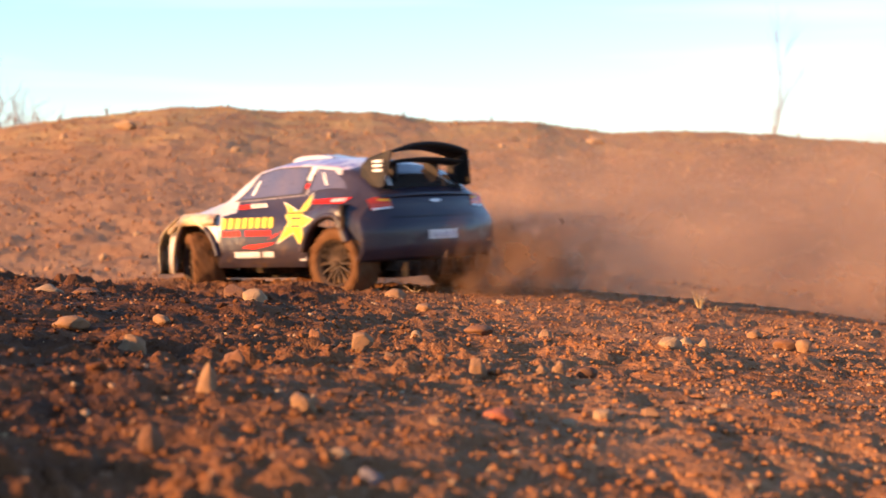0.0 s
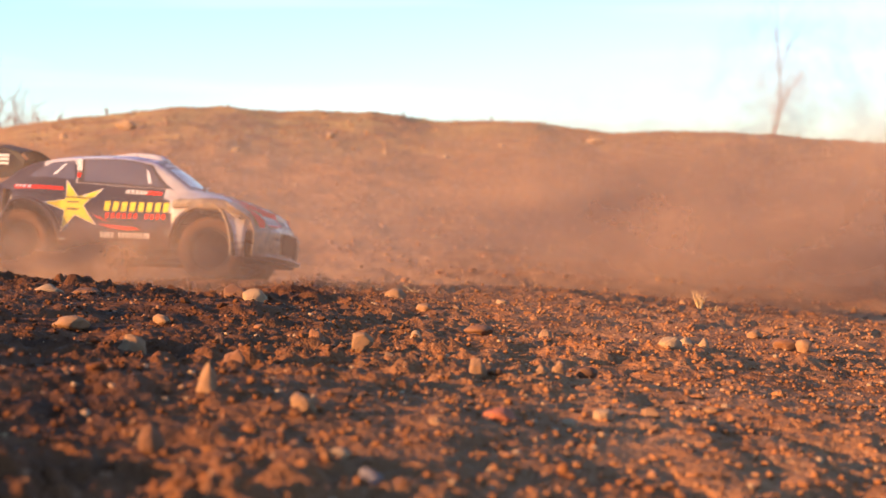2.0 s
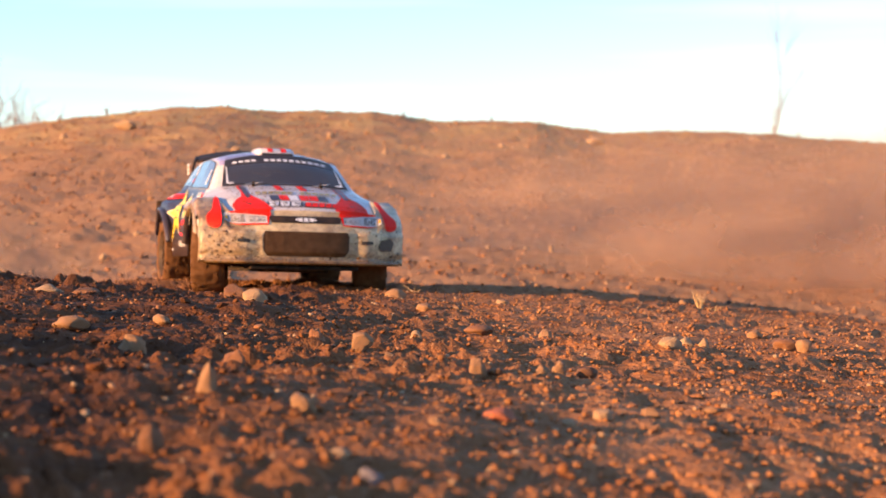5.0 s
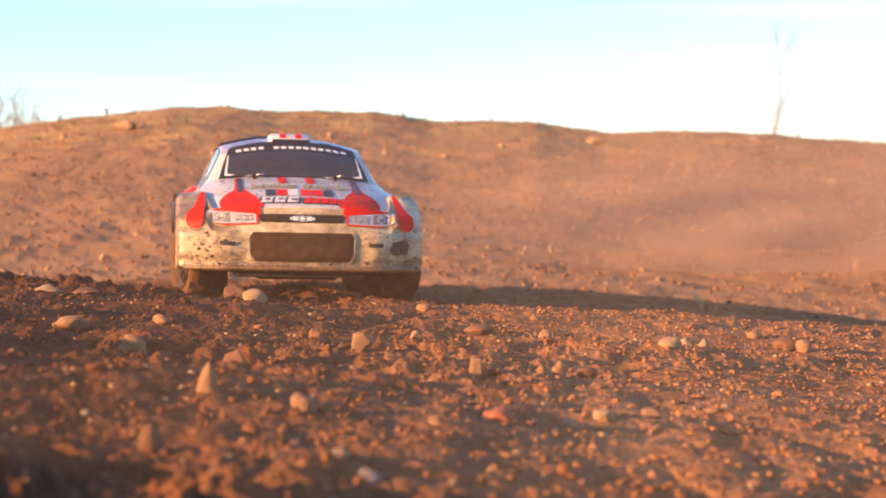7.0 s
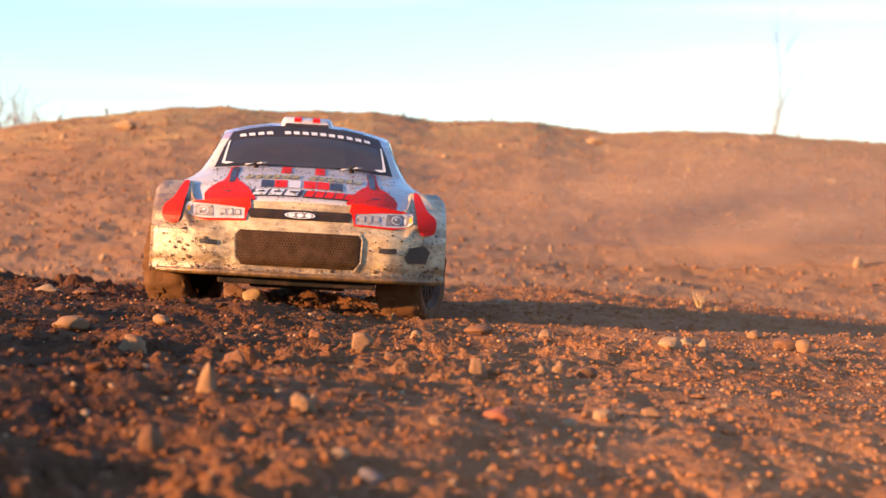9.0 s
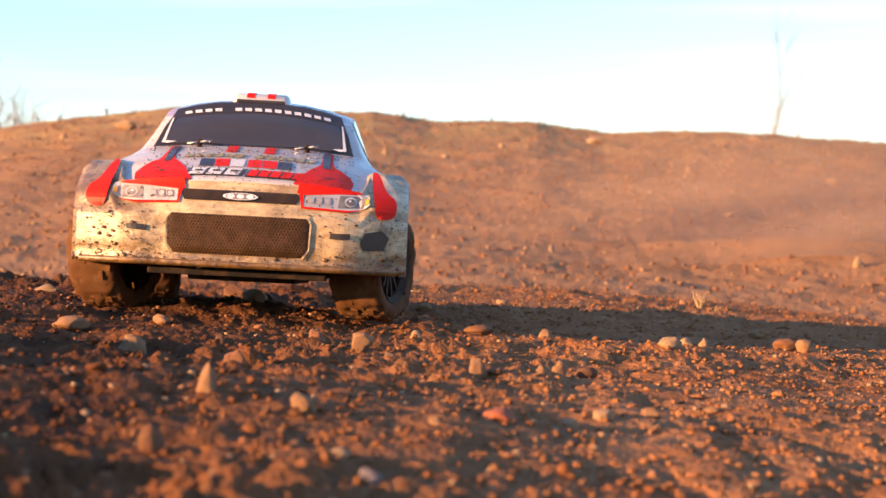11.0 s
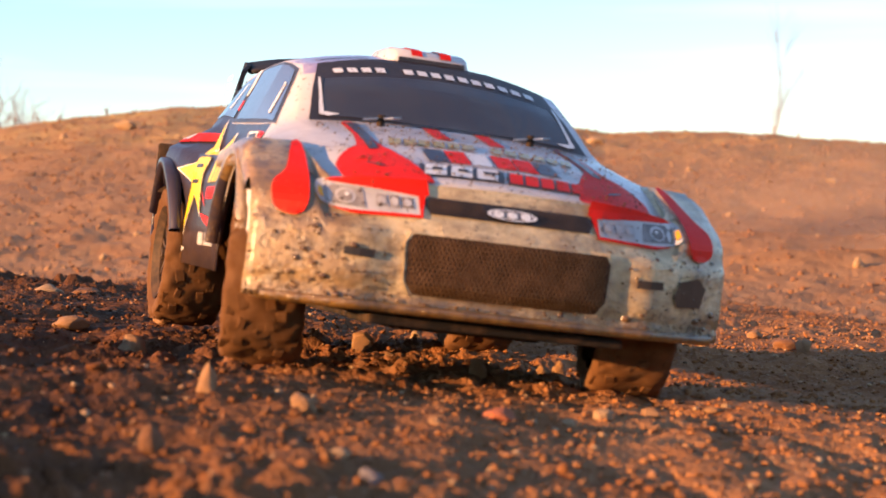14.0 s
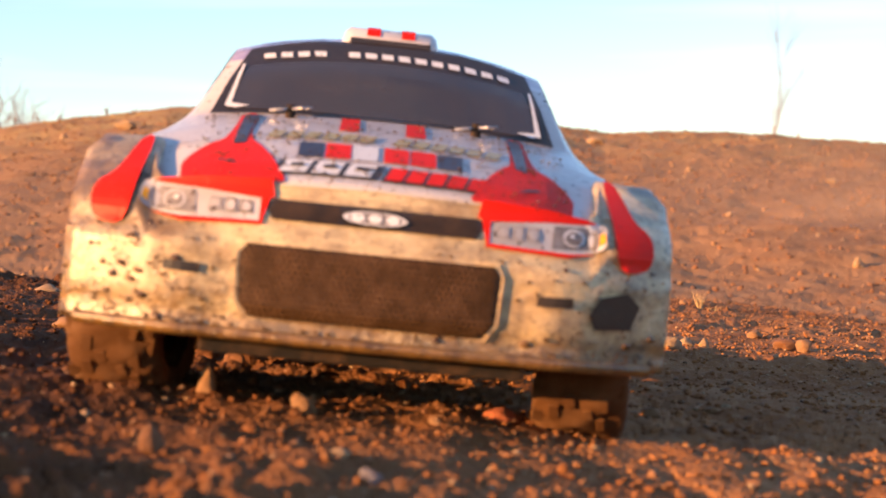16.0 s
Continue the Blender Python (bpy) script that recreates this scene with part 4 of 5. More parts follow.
    unit = [(1, 0, 0), (-1, 0, 0), (0, 1, 0), (0, -1, 0), (0, 0, 1), (0, 0, -1)]
    octa = [(0, 2, 4), (2, 1, 4), (1, 3, 4), (3, 0, 4), (2, 0, 5), (1, 2, 5), (3, 1, 5), (0, 3, 5)]
    for i in range(700):
        y = rnd.choice((-1, -1, 1)) * (.152 - .15 * rnd.random() ** 1.3)
        z = .042 + .05 * rnd.random() ** 2.2 if i % 4 else rnd.uniform(.042, .048)
        r = .0003 + .0008 * rnd.random() ** 3
        p = on_front(max(-.15, min(.15, y)), z, .0007)
        n0 = len(verts)
        verts += [(p.x + a * r * .8, p.y + b * r * rnd.uniform(.7, 1.5), p.z + c * r * rnd.uniform(.7, 1.3)) for a, b, c in unit]
        faces += [tuple(n0 + q for q in f) for f in octa]
    for i in range(900):
        x, y = .125 + .13 * rnd.random(), rnd.uniform(-.098, .098)
        r = .0003 + .0010 * rnd.random() ** 3
        p = on_top(x, y, .0012)
        n0 = len(verts)
        verts += [(p.x + a * r * 1.2, p.y + b * r, p.z + c * r * .6) for a, b, c in unit]
        faces += [tuple(n0 + q for q in f) for f in octa]
    wet = Nodes("wet mud")
    wco = wet.obj()
    wbs = wet.n("BsdfPrincipled", Base_Color=wet.mix(wet.noise(wco, 90), c4(.05, .028, .014), c4(.14, .075, .03)), Roughness=.14)
    tagged(link_mesh("mud_spatter", verts, faces, wet.finish(wbs.outputs[0]), car, "wet beads of brown mud", True), kind="stuff")
    wheels = [build_wheel(car, x, s) for x in (AXLE, -AXLE) for s in (1, -1)]
    return car, wheels


CAR, WHEELS = build_car()


# ---- stones, stalks and trees ----
def lump_mesh(name, seed, mat, detail=2, rough=0.32, flat=1.0):
    """An angular, worn stone of unit size, its foot at z = 0."""
    bm = bmesh.new()
    bmesh.ops.create_icosphere(bm, subdivisions=detail, radius=0.5)
    rnd = random.Random(seed)
    off = Vector((rnd.uniform(-50, 50), rnd.uniform(-50, 50), rnd.uniform(-50, 50)))
    cuts = [(Vector((rnd.gauss(0, 1), rnd.gauss(0, 1), rnd.gauss(0, 1))).normalized(), rnd.uniform(.3, .42)) for _ in range(7)]
    for v in bm.verts:
        for n, d in cuts:
            over = v.co.dot(n) - d
            if over > 0:
                v.co -= n * over * .85
        v.co *= 1 + rough * noise.noise(v.co * 2.3 + off) + .12 * noise.noise(v.co * 6 + off)
    for i in range(3):
        lo, hi = min(v.co[i] for v in bm.verts), max(v.co[i] for v in bm.verts)
        for v in bm.verts:
            v.co[i] = (v.co[i] - (lo + hi) / 2) / (hi - lo) + (0.5 if i == 2 else 0)
    me = bpy.data.meshes.new(name)
    bm.to_mesh(me)
    bm.free()
    me.materials.append(mat)
    me.polygons.foreach_set("use_smooth", [detail > 2] * len(me.polygons))
    return me


STONES = [
    (-0.413, 1.942, 0.0308, 0.0142, "P"), (-0.389, 2.018, 0.0308, 0.0123, "C"), (-0.219, 2.161, 0.0304, 0.0211, "P"), (-0.250, 2.236, 0.0328, 0.0246, "C"), (-0.218, 1.294, 0.0210, 0.0105, "S"),
    (-0.125, 0.967, 0.0135, 0.0185, "T"), (-0.071, 0.942, 0.0144, 0.0127, "S"), (-0.064, 1.464, 0.0179, 0.0143, "S"), (0.023, 1.253, 0.0130, 0.0153, "S"), (0.081, 2.499, 0.0183, 0.0092, "P"),
    (-0.067, 2.566, 0.0298, 0.0172, "S"), (-0.134, 3.040, 0.0297, 0.0149, "S"), (-0.022, 2.124, 0.0195, 0.0117, "S"), (0.032, 1.750, 0.0289, 0.0107, "C"), (0.097, 1.752, 0.0134, 0.0107, "S"),
    (0.200, 1.625, 0.0218, 0.0139, "P"), (0.256, 1.814, 0.0111, 0.0089, "P"), (0.241, 1.831, 0.0145, 0.0067, "P"), (0.356, 1.816, 0.0166, 0.0155, "S"), (0.342, 1.847, 0.0237, 0.0124, "C"),
]
SMALL = [
    (-0.024, 1.634, 0.0110, 0.0080, "P"), (0.016, 2.155, 0.0132, 0.0079, "S"), (0.086, 1.365, 0.0125, 0.0108, "S"), (0.071, 1.329, 0.0122, 0.0089, "S"), (0.091, 1.052, 0.0122, 0.0077, "P"),
    (0.121, 1.075, 0.0131, 0.0079, "S"), (0.031, 0.992, 0.0188, 0.0103, "R"), (0.178, 1.162, 0.0078, 0.0050, "P"), (0.167, 1.145, 0.0112, 0.0056, "S"), (-0.128, 0.811, 0.0120, 0.0085, "C"),
    (-0.004, 0.932, 0.0074, 0.0063, "S"), (-0.305, 1.517, 0.0296, 0.0060, "S"), (-0.163, 1.350, 0.0091, 0.0115, "C"), (-0.241, 1.582, 0.0155, 0.0097, "S"), (-0.045, 0.795, 0.0121, 0.0058, "P"),
    (-0.030, 0.760, 0.0110, 0.0060, "G"), (-0.139, 1.236, 0.0160, 0.0100, "C"), (0.070, 1.017, 0.0087, 0.0050, "P"), (0.372, 2.868, 0.0123, 0.0105, "S"),
]
MORE = [
    (-0.205, 2.410, 0.0162, 0.0088, "C"), (0.334, 1.982, 0.0157, 0.0109, "S"), (-0.104, 1.524, 0.0140, 0.0102, "C"), (-0.039, 1.344, 0.0107, 0.0082, "S"), (0.105, 1.348, 0.0165, 0.0091, "C"),
]
FAR = [
    (0.29, 4.95, 0.015, 0.021), (1.45, 6.92, 0.042, 0.025), (0.87, 5.62, 0.027, 0.014), (0.12, 4.91, 0.012, 0.009), (-0.16, 5.02, 0.012, 0.012), (0.01, 7.72, 0.047, 0.024), (0.72, 8.73, 0.091, 0.037), (-0.50, 8.23, 0.030, 0.025),
    (-0.83, 5.03, 0.025, 0.012), (-0.83, 7.40, 0.032, 0.018), (-0.86, 4.68, 0.020, 0.020), (-1.43, 8.38, 0.102, 0.041), (1.07, 4.77, 0.029, 0.026), (-1.69, 8.25, 0.035, 0.020), (-0.24, 7.71, 0.024, 0.019),
]
MORE_FAR = [(0.58, 5.46, 0.017, 0.010), (0.26, 8.14, 0.030, 0.020), (1.00, 7.50, 0.023, 0.018), (-1.17, 5.29, 0.016, 0.010), (-0.51, 6.38, 0.016, 0.012), (1.53, 9.02, 0.083, 0.022)]
GREY = stone_material("blue grey stone", (0.22, 0.21, 0.23), (0.18, 0.16, 0.17))
KINDS = dict(P=("stone", PALE, "pale rounded stone lying on the dry soil"), S=("stone", STONE, "tan angular stone lying on the dry soil"), T=("stone", STONE, "pointed tan stone standing upright in the soil"),
             C=("earth_clod", CLOD, "brown crumbling earth clod on the soil"), R=("brick_shard", BRICK, "red brick shard lying on the soil"), G=("stone", GREY, "blue-grey stone half sunk in the soil"))


def build_stones():
    rnd = random.Random(11)
    for i, (x, y, w, h, kind) in enumerate(STONES + SMALL + MORE):
        h *= 1.0 if kind == "T" else .82
        name, mat, label = KINDS[kind]
        ob = new(name, lump_mesh(name, 100 + i, mat, 3, .3))
        if kind == "T":
            for v in ob.data.vertices:
                k = 1 - .72 * max(0, v.co.z) ** 1.7
                v.co.x, v.co.y = v.co.x * k + .18 * v.co.z, v.co.y * k
        level = float(base_height(np.array([x]), np.array([y]))[0])
        level = max(level, level + .7 * (gh(x, y) - level))
        sink = .25 * h + max(0.0, level - gh(x, y))
        ob.matrix_basis = Matrix.Translation((x, y, level - sink)) @ Matrix.Rotation(rnd.uniform(-.5, .5), 4, "Z") @ Matrix.Diagonal((w, w * rnd.uniform(.7, 1.0), h + sink, 1))
        tagged(ob, label, "stone" if name == "stone" else name.replace("_", " "), "stones on the soil")
    for i, (x, y, w, h) in enumerate(FAR + MORE_FAR):
        ob = new("stone", lump_mesh("stone", 300 + i, PALE, 2, .3))
        ob.matrix_basis = Matrix.Translation((x, y, gh(x, y) - .3 * h)) @ Matrix.Diagonal((w, w, h * 1.3, 1))
        tagged(ob, "pale stone on the bare dirt mound", "stone", "stones on the mound")


def scatter(name, label, count, place, size, mats, seed, squash=(.5, .9), detail=1):
    """Countless crumbs in one mesh."""
    rnd = random.Random(seed)
    shapes = []
    for i in range(10):
        me = lump_mesh("crumb", seed * 31 + i, mats[0], detail, .5)
        co = np.empty(len(me.vertices) * 3)
        me.vertices.foreach_get("co", co)
        shapes.append((co.reshape(-1, 3), np.array([tuple(p.vertices) for p in me.polygons])))
        bpy.data.meshes.remove(me)
    V, Fc, S, n = [], [], [], 0
    spots = [place(rnd) for _ in range(count)]
    zs = ground_height(np.array([p[0] for p in spots]), np.array([p[1] for p in spots]))
    for (x, y), z in zip(spots, zs):
        co, fa = shapes[rnd.randrange(10)]
        s = size(rnd)
        a = rnd.uniform(0, 6.28)
        ca, sa = math.cos(a) * s, math.sin(a) * s
        q = rnd.uniform(*squash) * s
        t = rnd.uniform(-.5, .5)
        lz = co[:, 2] - .25 + t * co[:, 0]
        V.append(np.stack([x + co[:, 0] * ca - co[:, 1] * sa, y + co[:, 0] * sa + co[:, 1] * ca, z + lz * q], 1))
        Fc.append(fa + n)
        S += [rnd.choices(range(len(mats)), [9, 2.0, .4][:len(mats)])[0]] * len(fa)
        n += len(co)
    V, Fc = np.concatenate(V), np.concatenate(Fc)
    me = bpy.data.meshes.new(name)
    me.vertices.add(len(V))
    me.vertices.foreach_set("co", V.ravel())
    me.loops.add(Fc.size)
    me.loops.foreach_set("vertex_index", Fc.ravel())
    me.polygons.add(len(Fc))
    me.polygons.foreach_set("loop_start", np.arange(0, Fc.size, 3))
    for m in mats:
        me.materials.append(m)
    me.polygons.foreach_set("material_index", S)
    me.update(calc_edges=True)
    tagged(new(name, me), label, "gravel", kind="stuff")


def fan(r0, r1, power=1.0, wide=.275):
    def place(rnd):
        r = r0 + (r1 - r0) * rnd.random() ** power
        return (r * rnd.uniform(-wide, wide), r)
    return place


def crumb_size(lo, hi, k=3.0):
    return lambda rnd: lo + (hi - lo) * rnd.random() ** k


build_stones()
# Mostly SOIL, so the shade painted into it on the left darkens these.
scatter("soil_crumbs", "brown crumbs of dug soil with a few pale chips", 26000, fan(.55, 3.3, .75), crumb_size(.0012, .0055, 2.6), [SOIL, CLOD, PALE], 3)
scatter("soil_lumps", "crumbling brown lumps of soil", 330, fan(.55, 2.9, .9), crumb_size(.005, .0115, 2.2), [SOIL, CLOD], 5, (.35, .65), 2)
scatter("mound_gravel", "small stones strewn over the dirt mound", 13000, fan(3.4, 9.6, .8), crumb_size(.003, .017, 3.2), [CLOD, STONE, PALE], 7)


def blade_into(bm, base, tip, width, rnd, sag=.25):
    """A thin curved stalk."""
    base, tip = Vector(base), Vector(tip)
    mid = (base + tip) / 2 + Vector((rnd.uniform(-1, 1), rnd.uniform(-1, 1), .6)) * (tip - base).length * sag * .5
    pts = [base, base.lerp(mid, .6), mid.lerp(tip, .4), tip]
    for i, (a, b) in enumerate(zip(pts, pts[1:])):
        rod_into(bm, a, b, width * (1 - i * .28), width * (.72 - i * .26), 5)


def build_tuft(x, y, height, n, label, seed, spread=.5, mat=DRY, name="dry_grass_tuft", width=.0008):
    rnd = random.Random(seed)
    ob = new(name)
    ob.location = (x, y, gh(x, y) - .002)
    tagged(ob, label, "grass tuft")
    for i in range(n):
        bm = bmesh.new()
        h = height * rnd.uniform(.45, 1)
        blade_into(bm, (rnd.uniform(-.1, .1) * height, rnd.uniform(-.1, .1) * height, 0), (rnd.uniform(-1, 1) * spread * h, rnd.uniform(-1, 1) * spread * h, h), width * rnd.uniform(.7, 1.4), rnd)
        part("stalk", bm, mat, ob)
    return ob


build_tuft(.390, 2.80, .030, 20, "dry broken straw tuft standing on the soil edge", 4, .75, width=.0011)
build_tuft(.405, 2.78, .012, 6, "small flattened straw tuft on the soil", 6, 1.6, width=.0008)
build_tuft(-.04, 2.70, .014, 5, "few dry stalks lying on the soil", 8, 1.8, width=.0006)
build_tuft(-.60, 2.25, .012, 5, "few dry stalks lying on the soil", 9, 1.8, width=.0006)
for bx, by, hh, k in ((-.205, 9.45, .06, 5), (.245, 9.45, .035, 7), (.06, 9.45, .025, 5), (-1.69, 9.3, .06, 9), (-1.55, 9.3, .05, 4), (-1.93, 9.3, .04, 8), (-2.02, 9.25, .055, 5), (-2.14, 9.25, .06, 9), (1.79, 9.3, .03, 4)):
    build_tuft(bx, by, hh, k, "dead weed stalks on the mound's crest", int(abs(bx) * 100), .5, BARK, "dead_weed", .0022)


def build_tree(x, y, height, seed, name, label, spread=.34, depth=4, radius=.05):
    """Bare winter tree: tapered trunk, limbs and fine twigs."""
    rnd = random.Random(seed)
    z0 = gh(x, y)
    tree = new(name)
    tree.location = (x, y, z0 - .05)
    tagged(tree, label, "tree")
    bm = bmesh.new()
    pts = [Vector((rnd.uniform(-.03, .03) * height * i / 9, rnd.uniform(-.02, .02) * height * i / 9, height * i / 9)) for i in range(10)]
    for i, (a, b) in enumerate(zip(pts, pts[1:])):
        rod_into(bm, a, b, radius * (1 - i / 9.5), radius * (1 - (i + 1) / 9.5), 7)
    part("trunk", bm, TWIG, tree)
    twigs = bmesh.new()

    def grow(bm, at, d, length, r, level):
        end = at + d * length
        rod_into(bm, at, end, r, r * .6, 4)
        if level == 0:
            return
        for _ in range(3):
            nd = (d + Vector((rnd.gauss(0, .35), rnd.gauss(0, .35), rnd.uniform(-.05, .4)))).normalized()
            grow(twigs, at + d * length * rnd.uniform(.45, 1), nd, length * rnd.uniform(.5, .72), r * .55, level - 1)
    for i in range(9):
        k = rnd.uniform(.2, .9)
        a = rnd.uniform(0, 6.28)
        d = Vector((math.cos(a) * spread * 2, math.sin(a) * spread * 2, 1.0)).normalized()
        limb = bmesh.new()
        grow(limb, pts[int(k * 9)], d, height * .3 * (1.15 - k), radius * .42 * (1.1 - k), depth - 2)
        part("limb", limb, TWIG, tree)
    tagged(part("twigs", twigs, TWIG, tree), "fine bare twigs", kind="stuff")


build_tree(10.78, 60.0, 9.0, 3, "bare_tree", "slender bare winter tree far behind the mound", .16, 4, .066)
for i, (bx, by, h) in enumerate(((-9.62, 40.0, 4.8), (-9.35, 40.6, 4.3), (-9.30, 38.5, 4.2), (-8.95, 40.5, 3.9), (-8.45, 41.0, 3.75), (13.6, 58, 3.6), (14.3, 60, 3.3), (9.2, 60, 3.2))):
    build_tree(bx, by, h, 20 + i, "bare_bush", "leafless thorny bush far behind the mound", .75, 5, .08)


# ---- dust and thrown dirt ----
def dust_material(name, radii, peak, scale, colour=(.54, .38, .28), lo=.36, hi=.66, seed=0.0):
    """Thin airborne dust: clear towards its edge, with wisps."""
    m = Nodes(name)
    co = m.obj()
    unit = m.n("Mapping", Vector=co, Scale=tuple(1 / r for r in radii)).outputs[0]
    length = m.n("VectorMath", i0=unit)
    length.operation = "LENGTH"
    edge = m.n("MapRange", Value=length.outputs["Value"], From_Min=.86, From_Max=.1, To_Min=0.0, To_Max=1.0)
    edge.interpolation_type = "SMOOTHSTEP"
    shifted = m.n("Mapping", Vector=co, Location=(seed, seed * 1.7, seed * .6)).outputs[0]
    wisps = m.band(m.noise(shifted, scale, 6, .62), lo, hi)
    alpha = m.math("MULTIPLY", m.math("MULTIPLY", edge.outputs[0], wisps), peak)
    scatter_bs = m.n("MixShader", i0=.5, i1=m.n("BsdfDiffuse", Color=c4(*colour)).outputs[0], i2=m.n("BsdfTranslucent", Color=c4(*colour)).outputs[0]).outputs[0]
    return m.finish(m.n("MixShader", i0=alpha, i1=m.n("BsdfTransparent").outputs[0], i2=scatter_bs).outputs[0])


def dust_cloud(label, radii, peak, scale, layers, seed, lo=.36, hi=.66, colour=(.54, .38, .28)):
    """A cloud of airborne dust: a stack of billowing veils through its depth."""
    rx, ry, rz = radii
    rnd = random.Random(seed)
    ox = rnd.uniform(-30, 30)
    nx, nz = 44, 32
    verts, faces = [], []
    for L in range(layers):
        f = 0 if layers == 1 else -1 + 2 * L / (layers - 1)
        shrink = math.sqrt(max(.1, 1 - .8 * f * f))
        n0 = len(verts)
        for j in range(nz):
            for i in range(nx):
                x, z = (i / (nx - 1) * 2 - 1) * rx * shrink, (j / (nz - 1) * 2 - 1) * rz * shrink
                p = Vector((x / rx * 2.2 + ox, z / rz * 2.2, L * 1.7))
                verts.append((x, f * ry * .8 + ry * .35 * noise.noise(p) + ry * .15 * noise.noise(p * 2.7), z))
        for j in range(nz - 1):
            for i in range(nx - 1):
                a = n0 + j * nx + i
                c = verts[a]
                if math.hypot(c[0] / rx, c[2] / rz) > .9:
                    continue
                faces.append((a, a + 1, a + nx + 1, a + nx))
    mat = dust_material("airborne dust", radii, peak, scale, colour, lo, hi, seed * 3.1)
    ob = link_mesh("dust_cloud", verts, faces, mat, None, label, True)
    return tagged(ob, "", "dust cloud", "dust thrown up by the car", "stuff")


HAZE = dust_cloud("thin brown dust hanging over the mound", (2.5, .5, .52), .70, 1.6, 4, 1, .1, .7)
PLUME = dust_cloud("billowing dust plume rising against the sky", (.52, .25, .55), .42, 5.0, 4, 2, .40, .68, (.40, .31, .29))
# Darkened: the shade within the bank is put into its colour.
BANK = dust_cloud("dense orange dust bank behind the car", (1.35, .3, .56), .72, 3.2, 4, 3, .26, .64, (.44, .295, .215))
# WAKE and TRAIL are darker: the shadow they lie in is in their colour.
WAKE = dust_cloud("low dust rolling round the spinning wheels", (.52, .16, .19), .8, 8.0, 4, 4, .28, .62, (.47, .32, .225))
TRAIL = dust_cloud("low dust trailing behind the rear wheels", (.46, .14, .20), .95, 9.0, 4, 5, .22, .56, (.47, .32, .225))
SPRAY = dust_cloud("dark spray of loose earth off the tyre", (.21, .08, .15), .9, 20.0, 4, 7, .40, .58, (.20, .115, .068))
BILLOW = dust_cloud("dense orange billow of dust thrown by the rear wheels", (.34, .14, .26), .9, 8.0, 4, 15, .36, .56, (.56, .34, .21))
MIST = dust_cloud("pale dust drifting past the car's flank", (1.0, .12, .36), .34, 3.0, 4, 9, .2, .7, (.56, .41, .32))
VEIL = dust_cloud("thin dust drifting low over the near ground", (.62, .10, .17), .085, 4.0, 4, 12, .1, .7, (.6, .42, .3))


def build_thrown():
    """Clods thrown by the wheels: mesh, launch time, start and speed."""
    rnd = random.Random(21)
    made = []
    for i in range(96):
        ob = new("flying_clod", lump_mesh("flying_clod", 500 + i, MOIST, 1, .5))
        s = .003 + .0085 * rnd.random() ** 1.8
        ob.scale = (s, s * rnd.uniform(.7, 1), s * rnd.uniform(.6, 1))
        tagged(ob, "dark clod of earth thrown up by the tyres", "clod", "clods thrown by the tyres")
        t0 = rnd.uniform(-.28, .12) if i < 56 else rnd.uniform(.1, 1.3)
        side = min(1.0, max(0.0, t0))
        p0 = Vector((.03 - .55 * side + rnd.uniform(-.05, .05), 2.76 + .3 * side + rnd.uniform(-.06, .1), .02))
        v0 = Vector((rnd.uniform(.2, 1.0), rnd.uniform(-.1, .5), rnd.uniform(.3, 1.0))) if i < 56 else Vector((rnd.uniform(.3, 1.5), rnd.uniform(-.1, .6), rnd.uniform(.6, 1.7)))
        made.append((ob, t0, p0, v0))
    return made


THROWN = build_thrown()


# ---- what moves ----
CAR_ROWS = [
    (0.0, -0.180, 2.947, -0.011, -2.0, 1.2, 136.8),
    (0.3, -0.293, 3.082, 0.003, -3.6, -0.6, 121.6),
    (0.5, -0.374, 3.239, 0.016, -3.4, 1.4, 108.3),
    (0.7, -0.423, 3.152, 0.006, -7.2, 0.9, 89.9),
    (1.0, -0.507, 3.182, 0.003, -7.6, 1.7, 65.5),
    (1.2, -0.521, 3.066, 0.000, -5.1, 1.9, 51.1),
    (1.5, -0.557, 3.256, 0.004, -4.0, 3.4, 20.6),
    (2.0, -0.536, 3.225, 0.001, -4.9, 1.9, -7.1),
    (2.5, -0.469, 3.192, -0.001, -4.8, 1.2, -27.1),
    (3.0, -0.436, 3.249, 0.002, -2.8, 1.0, -41.5),
    (3.5, -0.405, 3.330, 0.003, -1.4, 1.2, -46.6),
    (4.0, -0.346, 3.176, -0.005, -0.9, -0.7, -55.6),
    (6.5, -0.239, 2.674, 0.001, -2.2, -1.0, -84.7),
    (7.0, -0.215, 2.524, 0.001, -1.1, -0.3, -81.0),
    (7.5, -0.183, 2.397, -0.000, -1.8, 0.2, -76.9),
    (8.0, -0.158, 2.282, 0.007, -1.3, -3.0, -75.2),
    (8.5, -0.162, 2.212, 0.006, -1.6, -1.8, -81.0),
    (9.0, -0.169, 2.142, 0.001, -3.2, -0.8, -86.1),
    (11.5, -0.199, 1.840, 0.014, -2.9, -1.8, -87.8),
    (12.0, -0.171, 1.740, 0.010, -3.6, -0.4, -81.6),
    (12.5, -0.135, 1.632, 0.013, -3.0, 1.1, -75.5),
    (13.0, -0.095, 1.517, 0.001, -3.6, 1.1, -70.0),
    (13.5, -0.059, 1.426, 0.006, -5.8, 2.5, -71.3),
    (14.0, -0.046, 1.345, 0.005, -6.7, 0.8, -73.5),
    (14.5, -0.042, 1.286, 0.002, -3.4, 1.2, -79.4),
    (15.0, -0.045, 1.240, 0.001, -6.1, -0.6, -84.0),
    (15.5, -0.048, 1.197, 0.000, -5.9, -0.2, -86.9),
    (16.0, -0.0550, 1.163, -0.0005, -5.8, 0.2, -87.5),
]
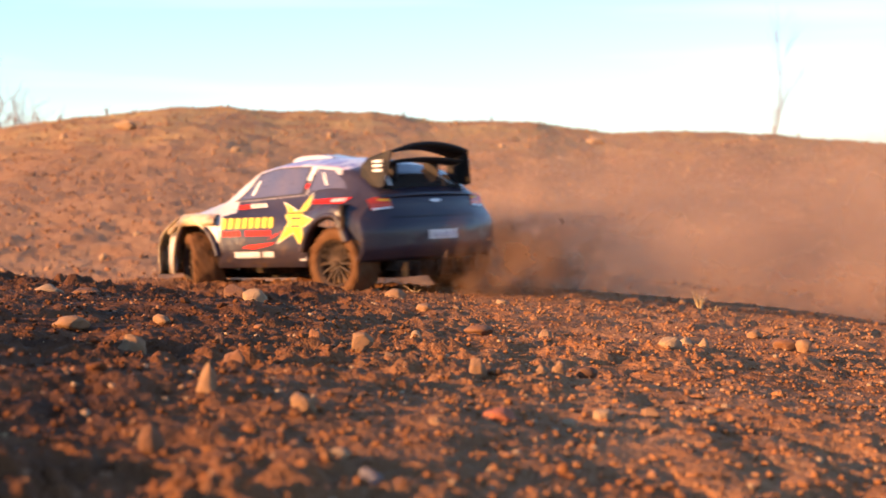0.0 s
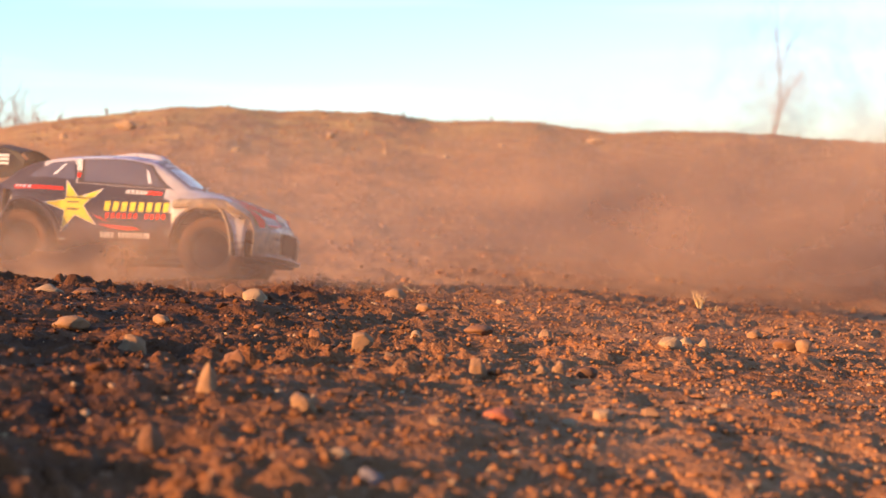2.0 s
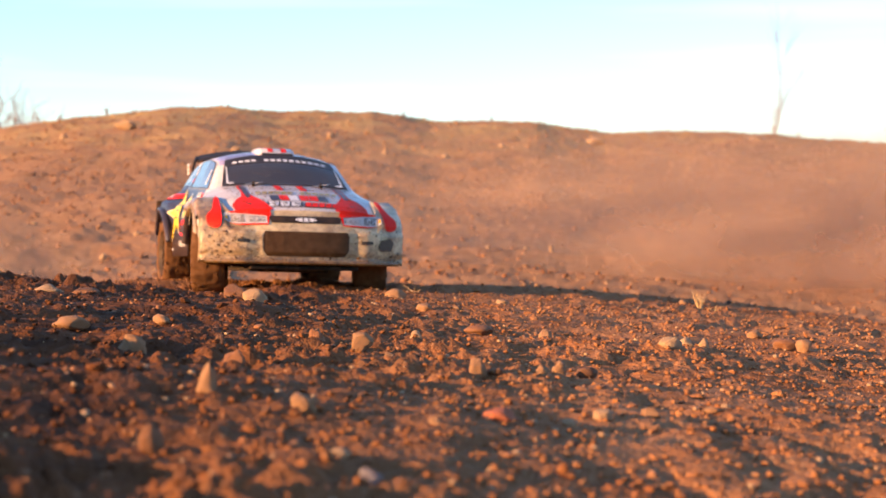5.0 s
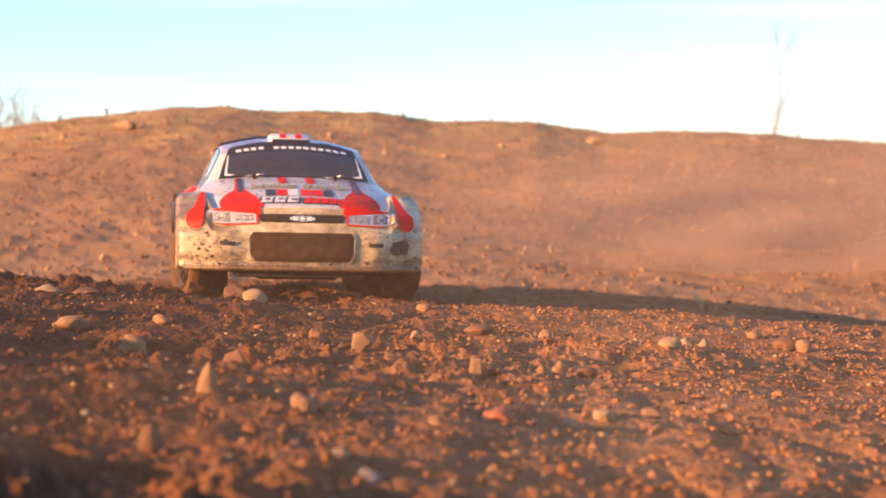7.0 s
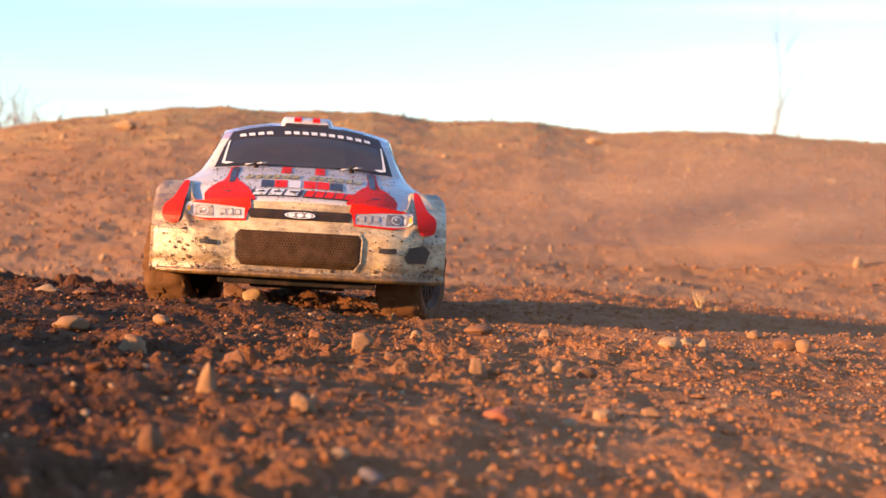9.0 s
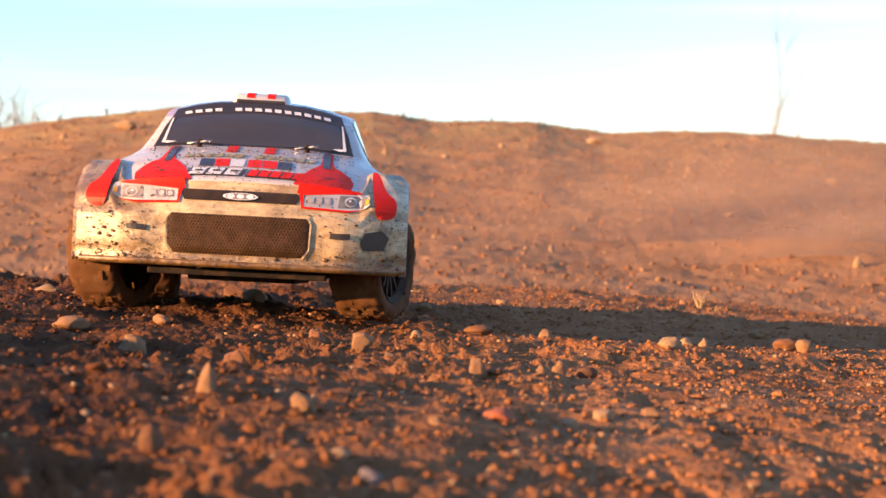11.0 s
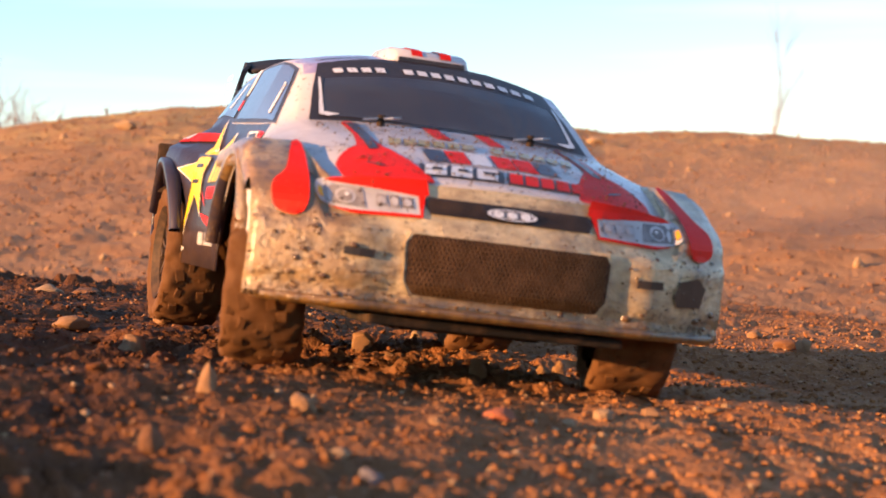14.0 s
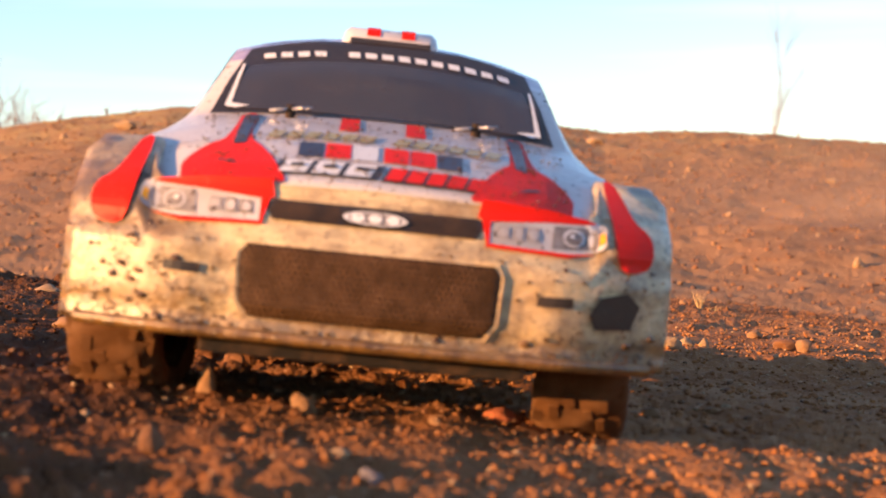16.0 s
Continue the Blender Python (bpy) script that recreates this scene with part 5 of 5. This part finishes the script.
# seconds and degrees of steering to the car's left
STEER = [(0, -28), (0.3, -28), (0.5, -20), (1.0, -15), (1.5, -5), (2.0, 4), (2.5, -10), (3.0, -22), (3.5, -30), (4.2, -26), (6.3, 8), (7.0, 14), (8.0, -4), (9.0, -20), (11.5, -22), (12.0, 12), (12.5, 16), (13.0, 6), (13.5, -8), (14.0, -12), (14.5, -20), (15.0, -20), (15.5, -12), (16.0, -8)]


def drift(cloud, rows):
    walk(cloud, [(t, pose(x, y, z)) for t, x, y, z in rows] + ([(16.0, pose(*rows[-1][1:]))] if rows[-1][0] < 16 else []))


def base_low(x, y):
    return gh(x, y) + .001


def motions():
    walk(CAR, [(t, pose(x, y, z, rx, ry, rz)) for t, x, y, z, rx, ry, rz in CAR_ROWS])
    # wheels: they spin in the slide, then roll with the path
    times = [i * 0.1 for i in range(161)]
    cx = np.interp(times, [r[0] for r in CAR_ROWS], [r[1] for r in CAR_ROWS])
    cy = np.interp(times, [r[0] for r in CAR_ROWS], [r[2] for r in CAR_ROWS])
    angle, spin = 0.0, []
    for i, t in enumerate(times):
        if i:
            roll = math.degrees(math.hypot(cx[i] - cx[i - 1], cy[i] - cy[i - 1]) / TYRE_R)
            angle += 78.0 if t < 3.0 else (60.0 if t < 4.0 else min(80.0, roll))
        spin.append(angle)
    for k, wheel in enumerate(WHEELS):
        home = wheel.location.copy()
        rows = []
        for t, a in zip(times, spin):
            turn = float(np.interp(t, [q[0] for q in STEER], [q[1] for q in STEER])) if k < 2 else 0.0
            rows.append((t, Matrix.Translation(home) @ Matrix.Rotation(radians(turn), 4, "Z") @ Matrix.Rotation(radians(a), 4, "Y")))
        walk(wheel, rows)
    drift(HAZE, [(0, .95, 4.6, .04), (4, 1.0, 4.7, .06), (9, 1.25, 4.9, .06), (12, 1.5, 5.0, .05), (16, 2.0, 5.2, .02)])
    drift(PLUME, [(0, .15, 4.6, -.45), (.4, .38, 4.7, .0), (.7, .62, 4.9, .38), (1.0, .72, 5.0, .46), (1.5, .84, 5.2, .5), (2.0, 1.02, 5.3, .52), (3.0, 1.5, 5.5, .56), (4.2, 2.1, 5.8, .6), (8, 3.2, 6.5, .7), (16, 5.0, 8, .8)])
    drift(BANK, [(0, 1.05, 3.9, -.05), (.5, .75, 4.0, .06), (1.0, .62, 4.1, .1), (2.0, .70, 4.2, .1), (3.5, .95, 4.3, .08), (5.2, 1.3, 4.4, .02), (6.5, 1.8, 4.5, -.04), (8, 2.5, 4.6, -.1), (9.5, 3.4, 4.7, -.15), (16, 5.0, 5.0, -.2)])
    drift(WAKE, [(0, -.02, 3.45, -.03), (.5, -.15, 3.15, -.02), (1.0, -.45, 2.95, .0), (1.5, -.58, 2.95, .01), (2.0, -.62, 3.0, .0), (2.7, -.66, 3.0, -.01), (3.5, -.72, 2.95, -.02), (4.2, -.85, 3.0, -.02), (5.5, -1.3, 3.3, -.04), (16, -2.5, 3.6, -.05)])
    drift(TRAIL, [(0, .12, 3.2, .0), (.4, -.16, 2.85, -.01), (.8, -.27, 2.9, -.01), (1.3, -.75, 3.2, .0), (2.0, -.92, 3.4, .02), (3.0, -.88, 3.4, .03), (4.2, -.86, 3.4, .01), (6.3, -1.2, 3.3, -.03), (16, -2.2, 3.5, -.05)])
    drift(SPRAY, [(0, .12, 2.72, .03), (.15, .10, 2.76, .03), (.3, .02, 2.85, .03), (.5, -.12, 2.95, .02), (.7, -.1, 3.0, -.06), (1.0, 0, 3.1, -.3), (16, .1, 3.2, -.4)])
    drift(BILLOW, [(0, .06, 3.05, -.12), (.2, .09, 3.1, .01), (.4, .13, 3.2, .10), (.6, .25, 3.4, .18), (.8, .40, 3.7, .16), (1.0, .55, 4.0, .06), (1.3, .85, 4.3, -.1), (2.0, 1.5, 4.6, -.25), (4.0, 2.4, 4.8, -.3), (16, 5.0, 5.5, -.1)])
    drift(MIST, [(0, 1.6, 2.75, .05), (.4, .75, 2.75, .06), (.8, .1, 2.75, .07), (1.2, -.3, 2.75, .08), (2.0, -.45, 2.75, .08), (2.6, -.75, 2.75, .07), (3.4, -1.35, 2.7, .05), (5.0, -2.4, 2.6, 0), (16, -5.0, 2.4, -.1)])
    drift(VEIL, [(0, -1.8, .8, .0), (4.2, -1.2, .75, .02), (5.4, -.35, .72, .03), (6.4, .0, .7, .04), (7.6, .08, .7, .03), (9.0, .35, .7, .01), (10.4, .95, .75, .0), (12, 1.8, .8, 0), (16, 3.0, .9, 0)])
    for ob, t0, p0, v0 in THROWN:
        rows = []
        spot_at = lambda t: p0 + Vector((v0.x * t, v0.y * t, v0.z * t - 2.6 * t * t))
        for t in [i * .1 for i in range(27)]:
            q = spot_at(min(max(t - t0, 0), 2.2))
            floor = -.08 if t < t0 else base_low(q.x, q.y)
            rows.append((t, Matrix.Translation((q.x, q.y, max(q.z, floor) if t >= t0 else -.08)) @ Matrix.Rotation(max(0, t - t0) * 5, 4, "X")))
        rows.append((16.0, rows[-1][1]))
        walk(ob, rows)


motions()
